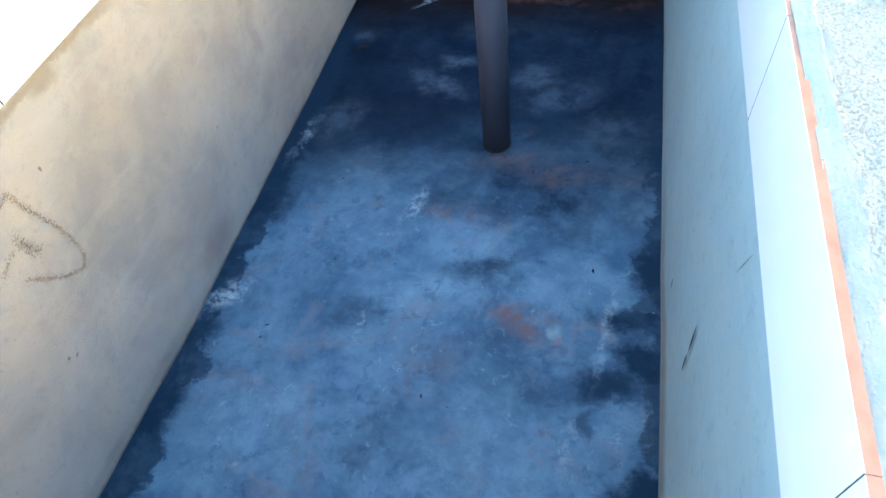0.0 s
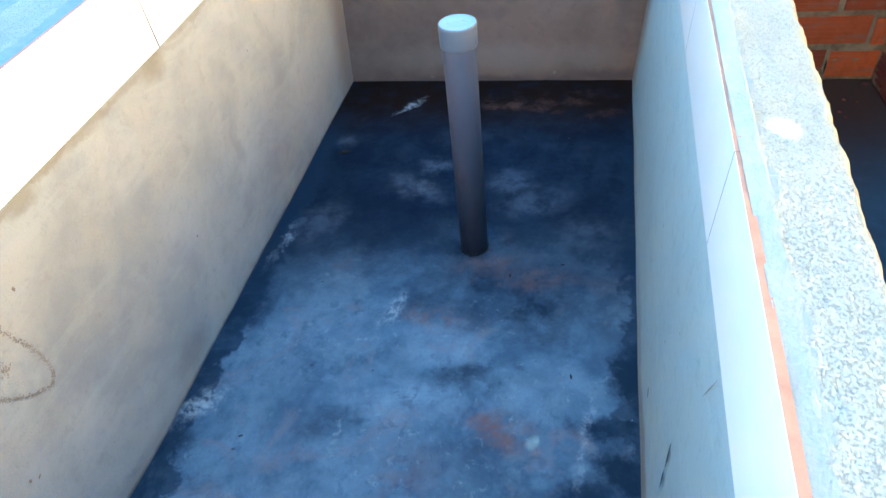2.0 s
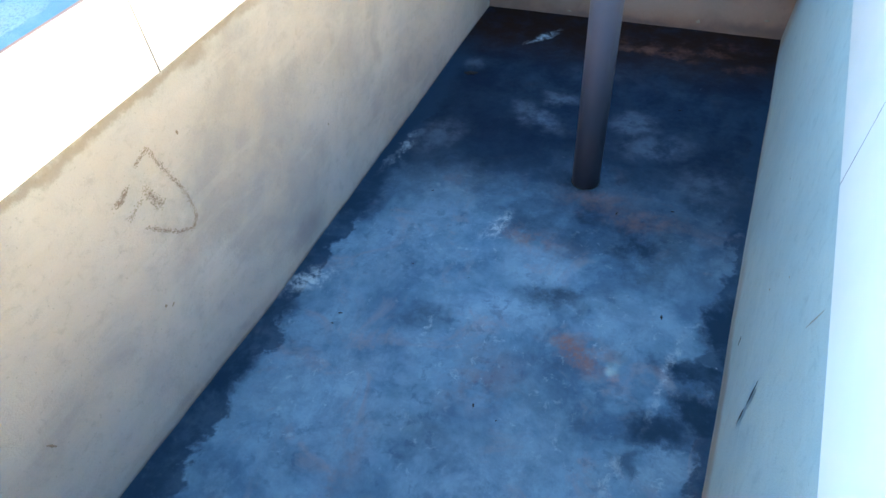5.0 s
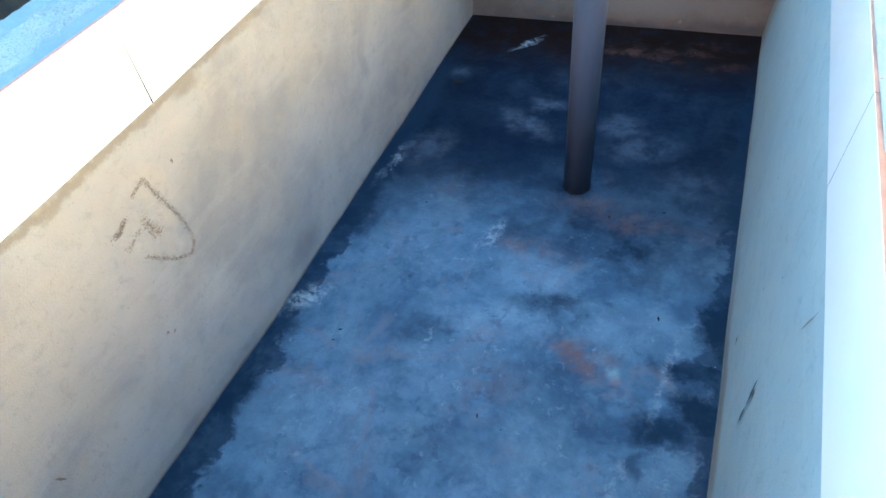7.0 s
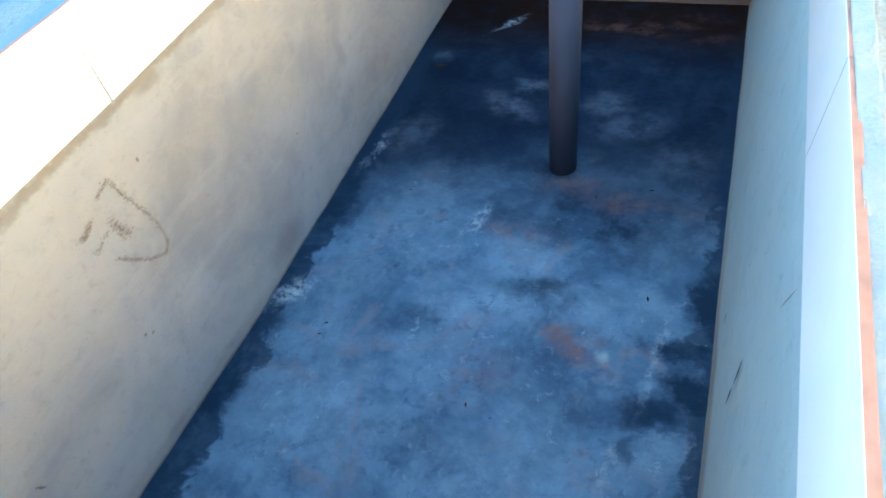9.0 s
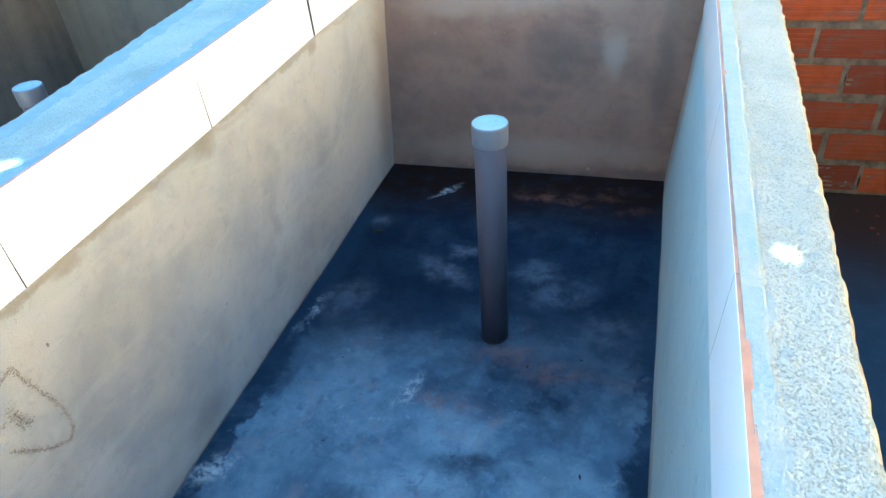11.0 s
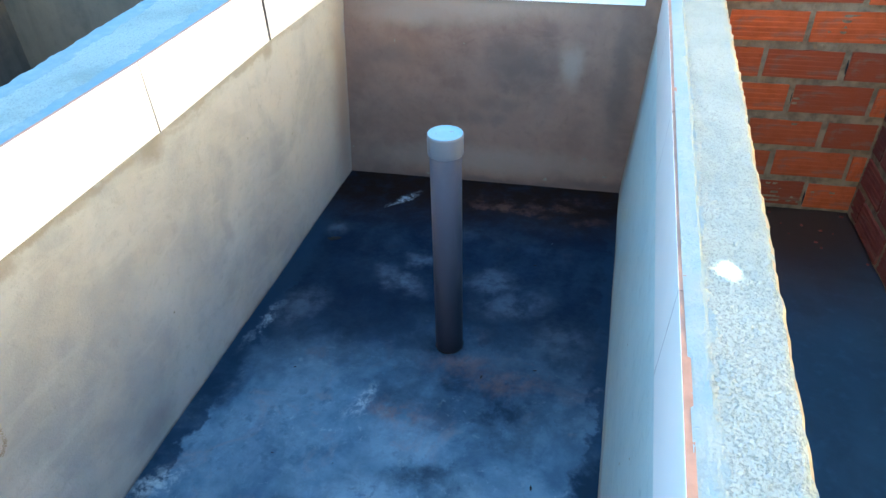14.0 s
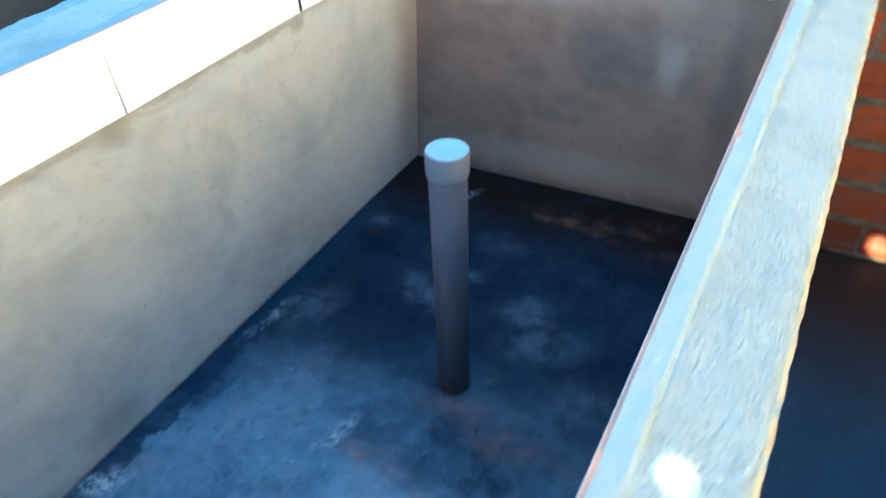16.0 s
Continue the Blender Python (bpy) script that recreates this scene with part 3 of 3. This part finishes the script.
    faces = [(j * n + i, j * n + i + 1, (j + 1) * n + i + 1, (j + 1) * n + i) for j in range(len(ys) - 1) for i in range(n - 1)]
    return tagged(new(name, mesh_of(name, verts, faces, [mat], None, True)), label, category, kind="structure")


W_left, W_right = wall_left(), wall_right()
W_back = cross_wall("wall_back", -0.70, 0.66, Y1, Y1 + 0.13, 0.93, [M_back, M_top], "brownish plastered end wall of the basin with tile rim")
W_front = cross_wall("wall_front", -0.76, 0.44, Y0 - 0.12, Y0, TOP - 0.006, [M_right, M_top], "plastered near end wall of the basin")
slab("floor", -0.74, 0.55, Y0 - 0.02, Y1 + 0.02, 0.0, M_floor, "grey cement basin floor with dark damp patches, pale blooms and back-end shade in its colour")
slab("floor_bay_right", 0.57, 1.48, -1.9, Y1 + 0.02, -0.004, M_bayfloor, "dark grey cement floor of the brick bay", cell=0.03)
slab("floor_bay_left", -2.25, -0.86, -1.9, Y1 + 0.02, -0.004, M_bayfloor, "dark cement floor of the neighbouring basin", cell=0.05)
cross_wall("wall_bay_left_back", -2.37, -0.70, Y1, Y1 + 0.13, 0.93, [M_grey, M_top], "dark grey stained plaster wall of the neighbouring basin")
cross_wall("wall_bay_left_side", -2.37, -2.24, -1.9, Y1, 0.93, [M_grey, M_top], "dark grey plastered side wall of the neighbouring basin")


# ---- tile rims ----
def tile_mesh(name, length, height, thick):
    """A glazed ceramic tile: white face and thin glaze, terracotta body behind. Runs along x, its face towards -y."""
    bm = bmesh.new()
    bmesh.ops.create_cube(bm, size=1, matrix=Matrix.LocRotScale((length / 2, 0.0, height / 2), None, (length, thick, height)))
    front = [f for f in bm.faces if f.normal.y < -0.5]
    edges = [e for e in front[0].edges]
    bmesh.ops.bevel(bm, geom=edges, offset=0.0006, segments=1, affect="EDGES")
    for f in bm.faces:
        f.material_index = 2 if abs(f.normal.x) > 0.3 else (0 if f.normal.y < -0.05 else 1)
    me = bpy.data.meshes.new(name)
    bm.to_mesh(me)
    bm.free()
    me.materials.append(M_glaze)
    me.materials.append(M_clay)
    me.materials.append(M_grout)
    return me


TILE_H = TOP - TILE_LOW + 0.005
TILE = tile_mesh("tile", 0.5983, TILE_H, 0.0115)
TILE_END = tile_mesh("tile_cut", 0.522, TILE_H, 0.0115)
TILE_CUT = tile_mesh("tile_cut", 0.5798, TILE_H, 0.0115)
TILE_LEFT = tile_mesh("tile", 0.600, LEFT_TILE, 0.0085)
TILE_LEFT_END = tile_mesh("tile_cut", 0.632, LEFT_TILE, 0.0085)


def lay_tile(mesh, parent, x, y, z, turn, lean=0.0):
    ob = new("tile", mesh)
    ob.parent = parent
    ob.matrix_basis = pose(x, y, z, lean, 0, turn)
    return ob


for i, y in enumerate((-1.994, -1.391, -0.789, -0.186, 0.424)):
    run = 0.60 if i < 4 else 0.632
    climb = math.degrees(math.atan((left_rise(y + run) - left_rise(y)) / run))
    ob = lay_tile(TILE_LEFT if i < 4 else TILE_LEFT_END, W_left, left_in(y, 0.8) + 0.001, y, LEFT_LOW + left_rise(y), 90)
    ob.matrix_basis = ob.matrix_basis @ pose(0, 0, 0, 0, -climb, 0)
for i, y in enumerate((-1.843, -1.2435, -0.664, -0.065, 0.534)):
    slope = math.degrees(math.atan2(0.0325, 1))
    run, tile = {1: (0.5792, TILE_CUT), 4: (0.522, TILE_END)}.get(i, (0.5986, TILE))
    far = y + run
    lay_tile(tile, W_right, right_in(far, TILE_LOW) + 0.0025, far, TILE_LOW, -90 - slope, -2.7)
for i, x in enumerate((-0.635, -0.033)):
    lay_tile(TILE if i == 0 else TILE_END, W_back, x, Y1 - 0.006, 0.776, 0).matrix_basis @= pose(0, 0, 0, 0, 0.8 * i, 0)


# ---- the standpipe ----
def lathe(profile, n=48):
    bm = bmesh.new()
    rings = [[bm.verts.new((r * math.cos(2 * math.pi * k / n), r * math.sin(2 * math.pi * k / n), z)) for k in range(n)] for r, z in profile]
    for a, b in zip(rings, rings[1:]):
        for k in range(n):
            bm.faces.new((a[k], a[(k + 1) % n], b[(k + 1) % n], b[k])).smooth = True
    bm.faces.new(rings[0][::-1])
    bm.faces.new(rings[-1])
    return bm


def standpipe():
    base = tagged(new("standpipe"), "grey PVC standpipe with a pale cap, upright in the cement floor", "pipe", "standpipes in the basins")
    part("pipe", lathe([(0.0415, -0.01), (0.0415, 0.69), (0.0405, 0.692)]), M_pipe, base)
    cap = part("cap", lathe([(0.0415, 0.669), (0.0452, 0.6695), (0.0460, 0.672), (0.0466, 0.720), (0.0460, 0.7235), (0.0446, 0.7248)]), M_cap, base, "grey translucent push-on cap")
    part("cap_top", lathe([(0.0446, 0.7242), (0.0444, 0.7258), (0.0432, 0.7264), (0.042, 0.7255), (0.02, 0.7254)]), M_lid, cap, "flat cap top with blue sky light in its colour")
    # Black ring in place of the shadow where pipe meets floor.
    bm = lathe([(0.0447, -0.004), (0.0444, 0.0008), (0.042, 0.0012), (0.041, 0.001)], 40)
    for v in bm.verts:
        v.co *= 1 + 0.05 * noise.noise(v.co * 60)
    part("joint", bm, M_dark, base, "dark ring for the shadow in the gap round the pipe foot")
    bm = bmesh.new()
    r = random.Random(8)
    for x, y, q in ((-0.022, -0.006, 0.0016), (0.012, 0.010, 0.0022), (0.018, 0.012, 0.0018), (0.015, 0.006, 0.0014), (0.022, 0.004, 0.0016), (-0.004, 0.022, 0.0012)):
        bm.faces.new([bm.verts.new((x + q * 1.6 * math.cos(t) * r.uniform(0.6, 1.2), y + q * math.sin(t) * r.uniform(0.6, 1.2), 0.7257)) for t in (0, 1, 2, 3, 4, 5)])
    tagged(part("dirt", bm, M_mark, cap, "specks of dirt"), kind="stuff")
    base.matrix_basis = pose(-0.012, 0.042, 0, 0, 0.8, 0)
    return base


pipe = standpipe()
second = copy_thing(pipe, pose(-1.56, 0.16, -0.004))
tagged(second, "grey PVC standpipe with a pale cap in the neighbouring basin", "pipe", "standpipes in the basins")

# ---- brick bay ----
PITCH_Z, PITCH_X = 0.130, 0.268


def brick_mesh(name, length, height, depth, grooves, mat=None):
    """A hollow clay brick seen on its ribbed face, which looks towards -y."""
    prof = []
    n = grooves * 2 + 1
    for i in range(n + 1):
        z = height * i / n
        prof.append((0.0 if i in (0, n) else (0.0 if i % 2 else 0.0022), z))
    pts = []
    for i, (d, z) in enumerate(prof):
        pts.append((d, z))
        if 0 < i < n:
            pts.append((prof[i + 1][0] if i + 1 < n else 0.0, z + 0.001))
    verts, faces = [], []
    for x in (0, length):
        verts += [(x, d, z) for d, z in pts]
        verts += [(x, depth, height), (x, depth, 0)]
    m = len(pts) + 2
    for i in range(m):
        k = (i + 1) % m
        faces.append((i, k, m + k, m + i))
    faces.append(tuple(range(m)))
    faces.append(tuple(range(2 * m - 1, m - 1, -1)))
    me = mesh_of(name, verts, faces, [mat or M_brick])
    bm = bmesh.new()
    bm.from_mesh(me)
    bmesh.ops.recalc_face_normals(bm, faces=bm.faces[:])
    bm.to_mesh(me)
    bm.free()
    return me


def mortar_wall(name, along, x0, x1, face, depth, top, label):
    """The mortar bed of a brick wall, its joints lumpy; along x (facing -y) or along y (facing -x)."""
    us, zs = steps(x0, x1, 0.012), steps(0, top, 0.012)
    verts, faces = [], []
    for z in zs:
        for u in us:
            d = 0.006 * noise.noise(Vector((u * 9, z * 9, face))) + 0.003 * noise.noise(Vector((u * 45, z * 45, face)))
            verts.append((u, face + d, z) if along == "x" else (face + d, u, z))
    n, m = len(us), len(zs)
    for j in range(m - 1):
        for i in range(n - 1):
            a = j * n + i
            faces.append((a, a + 1, a + n + 1, a + n))
    o = len(verts)
    for u, z in ((x0, 0), (x1, 0), (x1, top), (x0, top)):
        verts.append((u, face + depth, z) if along == "x" else (face + depth, u, z))
    faces.append((o + 3, o + 2, o + 1, o))
    faces.append((0, *range(1, n), o + 1, o)[::-1])
    faces.append((*range((m - 1) * n, m * n), o + 2, o + 3))
    faces.append((*range(0, m * n, n), o + 3, o))
    faces.append((*range(n - 1, m * n, n), o + 2, o + 1)[::-1])
    me = mesh_of(name, verts, faces, [M_mortar])
    bm = bmesh.new()
    bm.from_mesh(me)
    bmesh.ops.recalc_face_normals(bm, faces=bm.faces[:])
    bm.to_mesh(me)
    bm.free()
    return tagged(new(name, me), label, "wall", kind="structure")


W_brick = mortar_wall("wall_brick_back", "x", 0.665, 1.47, Y1 - 0.004, 0.12, 1.0, "unplastered orange hollow-brick wall with thick rough mortar")
W_side = mortar_wall("wall_brick_side", "y", -1.9, Y1 - 0.004, 1.365, 0.12, 1.0, "unplastered dark red brick side wall of the bay")
W_brick["category"] = W_side["category"] = "brick wall"

# ---- surroundings ----
tagged(slab("ground", -300, 300, -300, 300, -0.03, M_sand, "pale sandy ground around the basins", "ground", 60, 0.0), kind="structure")


def shade_sheet():
    """An unseen sheet added high behind, which keeps the sun off the basins but for a few holes."""
    z = 5.5
    def over(p):
        s = (z - p[2]) / SUN_DIR.z
        return Vector((p[0] + SUN_DIR.x * s, p[1] + SUN_DIR.y * s, z))
    a, b = over((-2.6, -2.4, 0)), over((1.5, 1.2, 0.95))
    # Holes placed so that sun flecks fall on chosen spots.
    holes = [(over((0.564, -0.600, TOP)), 0.0155), (over((-0.702, -0.673, 0.953)), 0.017), (over((0.215, -0.612, 0)), 0.004), (over((0.98, Y1, 0.045)), 0.034)]
    bm = bmesh.new()
    corners = [bm.verts.new((x, y, z)) for x, y in ((a.x, a.y), (b.x, a.y), (b.x, b.y), (a.x, b.y))]
    edges = [bm.edges.new((corners[i], corners[(i + 1) % 4])) for i in range(4)]
    for i, (c, r) in enumerate(holes):
        slim, turn = (0.4, -48) if i == 0 else (0.85, 0)
        spin = Matrix.Rotation(radians(turn), 2)
        ring = []
        for t in range(16):
            v = spin @ Vector((r * math.cos(t * math.pi / 8), r * slim * math.sin(t * math.pi / 8)))
            ring.append(bm.verts.new((c.x + v.x, c.y + v.y, z)))
        edges += [bm.edges.new((ring[i], ring[(i + 1) % 16])) for i in range(16)]
    bmesh.ops.triangle_fill(bm, use_beauty=True, use_dissolve=False, edges=edges)
    me = bpy.data.meshes.new("roof_sheet")
    bm.to_mesh(me)
    bm.free()
    me.materials.append(M_sheet)
    return tagged(new("roof_sheet", me), "unseen grey sheet added to block the sun, with a few small holes", "roof", kind="structure")


shade_sheet()
# Unseen reflector, added to throw warm sunlight onto the left wall.
bounce_wall = cross_wall("wall_bounce", 0.0, 7.0, 0.0, 0.2, 2.7, [M_cream, M_cream], "unseen ochre wall added to bounce warm sunlight into the basin")
bounce_wall.matrix_basis = pose(1.85, 1.6, -0.03, 0, 0, -57)

# ---- bricks, one by one ----
rng = random.Random(4)
BRICK = [brick_mesh("brick", PITCH_X - 0.017 - 0.004 * k, 0.102 - 0.002 * k, 0.05, 5) for k in range(3)]
DARK_BRICK = [brick_mesh("brick", PITCH_X - 0.017 - 0.004 * k, 0.106 - 0.002 * k, 0.05, 5, M_brickdark) for k in range(3)]


def slit_mesh():
    """A dark sliver for the deep shade in an unfilled gap beside a brick, pointed at both ends."""
    pts = [(0.0022 * math.sin(math.pi * i / 6), 0.066 * i / 6) for i in range(7)]
    ring = [(-x, z) for x, z in pts] + [(x, z) for x, z in pts[-2:0:-1]]
    verts = [(x, 0, z) for x, z in ring] + [(x, 0.02, z) for x, z in ring]
    n = len(ring)
    faces = [tuple(range(n))] + [(i, (i + 1) % n, n + (i + 1) % n, n + i) for i in range(n)]
    return mesh_of("joint_gap", verts, faces, [M_dark])


SLIT = slit_mesh()


def lay_courses(parent, along, u0, u1, face, start, courses):
    for row in range(courses):
        z = 0.016 + row * PITCH_Z
        u = start[row % 2]
        while u > u0 + 0.02:
            u -= PITCH_X
        while u < u1 - 0.03:
            lo, hi = max(u + 0.008, u0), min(u + PITCH_X - 0.008, u1)
            if hi - lo > 0.03:
                full = PITCH_X - 0.017
                ob = new("brick", rng.choice(BRICK if along == "x" else DARK_BRICK))
                ob.parent = parent
                sink = face - rng.uniform(0.004, 0.010)
                s = Matrix.Diagonal(((hi - lo) / full, 1, 1, 1))
                tip = rng.uniform(-0.7, 0.7)
                if along == "x":
                    ob.matrix_basis = pose(lo, sink, z + rng.uniform(-0.003, 0.003), 0, tip, 0) @ s
                    if lo > u0 and rng.random() < 0.6:
                        slit = new("joint_gap", SLIT)
                        slit.parent = parent
                        slit.matrix_basis = pose(lo - 0.003, sink + 0.001, z + rng.uniform(0.005, 0.03), 0, rng.uniform(-4, 6), 0) @ Matrix.Diagonal((rng.uniform(0.6, 1.5), 1, rng.uniform(0.6, 1.0), 1))
                else:
                    ob.matrix_basis = pose(sink, hi, z + rng.uniform(-0.003, 0.003), 0, tip, -90) @ s
            u += PITCH_X


lay_courses(W_brick, "x", 0.67, 1.36, Y1 - 0.004, (1.185, 1.037), 8)
lay_courses(W_side, "y", -1.88, Y1 - 0.02, 1.365, (0.95, 0.82), 8)


# ---- marks and scraps ----
def curve_through(points, n):
    out = []
    for a, b in zip(points, points[1:]):
        out += [a.lerp(b, i / n) for i in range(n)]
    return out


def wall_drawing():
    """A rough pointed outline rubbed on the plaster in broken strokes."""
    outline = [Vector(p) for p in ((-0.917, 0.659), (-0.878, 0.673), (-0.867, 0.625), (-0.846, 0.566), (-0.830, 0.509), (-0.828, 0.453), (-0.847, 0.432), (-0.887, 0.457), (-0.916, 0.490), (-0.948, 0.529))]
    blot = [Vector(p) for p in ((-0.918, 0.604), (-0.910, 0.579), (-0.905, 0.558), (-0.890, 0.542))]
    stem = [Vector(p) for p in ((-0.930, 0.590), (-0.961, 0.578), (-0.974, 0.575))]
    side = [Vector(p) for p in ((-0.953, 0.633), (-0.971, 0.623), (-0.988, 0.620))]
    bm = bmesh.new()
    r = random.Random(2)
    for line, n, spread, count in ((outline, 18, 0.0026, 6), (blot, 12, 0.0055, 7), (stem, 10, 0.0034, 4), (side, 12, 0.0038, 9)):
        for p in curve_through(line, n):
            if noise.noise(Vector((p.x * 40, p.y * 40, 2))) < -0.6:
                continue
            for _ in range(count):
                y, z = p.x + r.gauss(0, spread), p.y + r.gauss(0, spread)
                s = r.uniform(0.0004, 0.0015)
                ring = []
                for k in range(6):
                    t = k * math.pi / 3
                    yy, zz = y + s * 1.3 * math.cos(t) * r.uniform(0.6, 1.2), z + s * math.sin(t) * r.uniform(0.6, 1.2)
                    v = Vector((left_in(yy, zz), yy, zz))
                    x = v.x + 0.004 * noise.noise(v * 3.5) + 0.0015 * noise.noise(v * 14) + 0.0012
                    ring.append(bm.verts.new((x, yy, zz)))
                bm.faces.new(ring)
    ob = part("rubbed_drawing", bm, M_rubbed, W_left, "faint brown pointed outline rubbed on plaster")
    tagged(ob, kind="stuff")


def gouge(y0, z0, y1, z1, wide):
    """A dark slit in the plaster, pointed at both ends."""
    bm = bmesh.new()
    a, b = Vector((y0, z0)), Vector((y1, z1))
    n = 10
    side = Vector((b.y - a.y, a.x - b.x)).normalized()
    rows = []
    for i in range(n + 1):
        t = i / n
        w = wide * (math.sin(math.pi * t) ** 0.7) * (0.75 + 0.5 * noise.noise(Vector((t * 9, z0 * 50, 0)))) + 0.0003
        row = []
        for s in (-1, 1):
            q = a.lerp(b, t) + side * w * s
            v = Vector((right_in(q.x, q.y), q.x, q.y))
            row.append(bm.verts.new((v.x + 0.003 * noise.noise(v * 4) - 0.0035, v.y, v.z)))
        rows.append(row)
    for p, q in zip(rows, rows[1:]):
        bm.faces.new((p[0], p[1], q[1], q[0]))
    part("gouge", bm, M_dark, W_right, "dark narrow slit in plaster")


def speck(parent, place, normal, rx, rz, turn, mat, name="speck"):
    """A small irregular spot of dirt lying on a wall face; normal is "x", "-x" or "-y"."""
    r = random.Random(round(place[1] * 1000 + place[2] * 77))
    bm = bmesh.new()
    ring = []
    for k in range(12):
        t = 2 * math.pi * k / 12
        m = r.uniform(0.65, 1.2)
        u, w = rx * m * math.cos(t), rz * m * math.sin(t)
        c, q = math.cos(radians(turn)), math.sin(radians(turn))
        u, w = u * c - w * q, u * q + w * c
        ring.append(bm.verts.new((place[0] + u, place[1], place[2] + w) if normal == "-y" else (place[0], place[1] + u, place[2] + w)))
    mid = bm.verts.new(Vector(place) + 0.0012 * Vector({"x": (1, 0, 0), "-x": (-1, 0, 0), "-y": (0, -1, 0)}[normal]))
    for a, b in zip(ring, ring[1:] + ring[:1]):
        bm.faces.new((a, b, mid))
    part(name, bm, mat, parent)


wall_drawing()
gouge(-0.800, 0.368, -0.809, 0.297, 0.0065)
gouge(-0.808, 0.287, -0.815, 0.238, 0.0055)
gouge(-0.546, 0.163, -0.560, 0.142, 0.006)
for y, z, rx, rz, turn in ((-1.319, 0.305, 0.014, 0.003, -65), (-0.990, 0.331, 0.004, 0.004, 0), (-0.973, 0.317, 0.005, 0.003, 20), 
                           (-0.801, 0.653, 0.003, 0.005, 0), (0.198, 0.584, 0.003, 0.003, 0), (0.494, 0.458, 0.003, 0.004, 0),
                           (-0.305, 0.324, 0.003, 0.003, 0)):
    v = Vector((left_in(y, z), y, z))
    v.x += 0.004 * noise.noise(v * 3.5) + 0.0015 * noise.noise(v * 14) + 0.0025
    speck(W_left, v, "x", rx, rz, turn, M_mark)
for x, z, rx, rz, turn in ((-0.444, 0.606, 0.003, 0.008, 0), (0.335, 0.147, 0.008, 0.004, 0), (0.375, 0.114, 0.02, 0.0012, -42), (0.423, 0.070, 0.010, 0.005, 0),
                           (0.180, 0.037, 0.008, 0.010, 0), (-0.673, 0.126, 0.004, 0.004, 0), (-0.337, 0.020, 0.012, 0.004, 0), (-0.164, 0.606, 0.003, 0.003, 0)):
    speck(W_back, (x, Y1 + 0.003 * noise.noise(Vector((x, Y1, z)) * 4) - 0.0012, z), "-y", rx, rz, turn, M_mark)
for y, z, rx, rz, turn in ((-0.878, 0.634, 0.050, 0.0011, -68), (-0.572, 0.352, 0.003, 0.003, 0), (-0.661, 0.487, 0.002, 0.004, 0), (-0.286, 0.400, 0.003, 0.003, 0)):
    v = Vector((right_in(y, z), y, z))
    speck(W_right, (v.x + 0.003 * noise.noise(v * 4) - 0.003, y, z), "-x", rx, rz, turn, M_mark)


def crumb(x, y, size, turn):
    """A broken bit of brick or mortar on the bay floor."""
    bm = bmesh.new()
    size *= 0.6
    bmesh.ops.create_icosphere(bm, subdivisions=2, radius=size)
    for v in bm.verts:
        v.co *= 1 + 0.45 * noise.noise(v.co * (0.9 / size) + Vector((x * 50, y * 50, 0)))
        v.co.z *= 0.6
    me = bpy.data.meshes.new("brick_crumb")
    bm.to_mesh(me)
    bm.free()
    me.materials.append(M_brickdark)
    ob = new("brick_crumb", me)
    ob.matrix_basis = pose(x, y, size * 0.4 - 0.004, 0, 0, turn)
    return tagged(ob, "small broken crumb of mortar on the dark bay floor", "rubble", "crumbs in the brick bay")


for x, y, size, turn in ((1.118, 0.873, 0.006, 0), (1.176, 0.941, 0.009, 40), (1.204, 0.830, 0.011, 80), (1.216, 0.796, 0.008, 10), (1.277, 0.899, 0.006, 60),
                         (1.237, 0.912, 0.010, 120), (1.103, 0.943, 0.006, 33), (1.334, 1.025, 0.012, 15), (1.072, 1.020, 0.010, 70), (1.349, 0.717, 0.009, 95)):
    crumb(x, y, size, turn)


def scrap(x, y, length, turn):
    """A tiny dark insect-like shred, thick in the middle."""
    bm = bmesh.new()
    bmesh.ops.create_icosphere(bm, subdivisions=2, radius=1)
    for v in bm.verts:
        taper = 1 - 0.6 * abs(v.co.x)
        v.co = Vector((v.co.x * length / 2, v.co.y * length * 0.16 * taper, v.co.z * length * 0.13))
        v.co += 0.0006 * Vector((0, noise.noise(v.co * 500), 0))
    me = bpy.data.meshes.new("black_scrap")
    bm.to_mesh(me)
    bm.free()
    me.materials.append(M_dark)
    ob = new("black_scrap", me)
    ob.matrix_basis = pose(x, y, 0.0015, 0, 0, turn)
    return tagged(ob, "tiny black insect-like scrap lying on the cement floor", "debris", "scraps on the basin floor")


for x, y, length, turn in ((-0.498, -0.677, 0.014, 25), (-0.502, -0.714, 0.010, 5), (0.110, -0.076, 0.016, 80), (0.262, -0.020, 0.013, 10),
                           (0.298, -0.419, 0.018, 100), (-0.453, -0.145, 0.010, 30), (-0.386, -0.450, 0.009, 0), (-0.215, -0.450, 0.007, 60),
                           (0.204, 0.495, 0.013, 15), (-0.064, -0.817, 0.014, 110), (-0.000, -0.836, 0.007, 20), (-0.495, 0.218, 0.008, 70)):
    scrap(x, y, length, turn)
bm = bmesh.new()
bmesh.ops.create_icosphere(bm, subdivisions=3, radius=1)
for v in bm.verts:
    v.co = Vector((v.co.x * 0.022, v.co.y * 0.011, v.co.z * 0.0018)) * (1 + 0.7 * noise.noise(v.co * 2.2))
me = bpy.data.meshes.new("dirt_clod")
bm.to_mesh(me)
bm.free()
me.materials.append(M_dark)
clod = tagged(new("dirt_clod", me), "small flat dark clod of dirt on the floor", "debris")
clod.matrix_basis = pose(-0.580, 0.528, 0.002, 0, 0, 10)
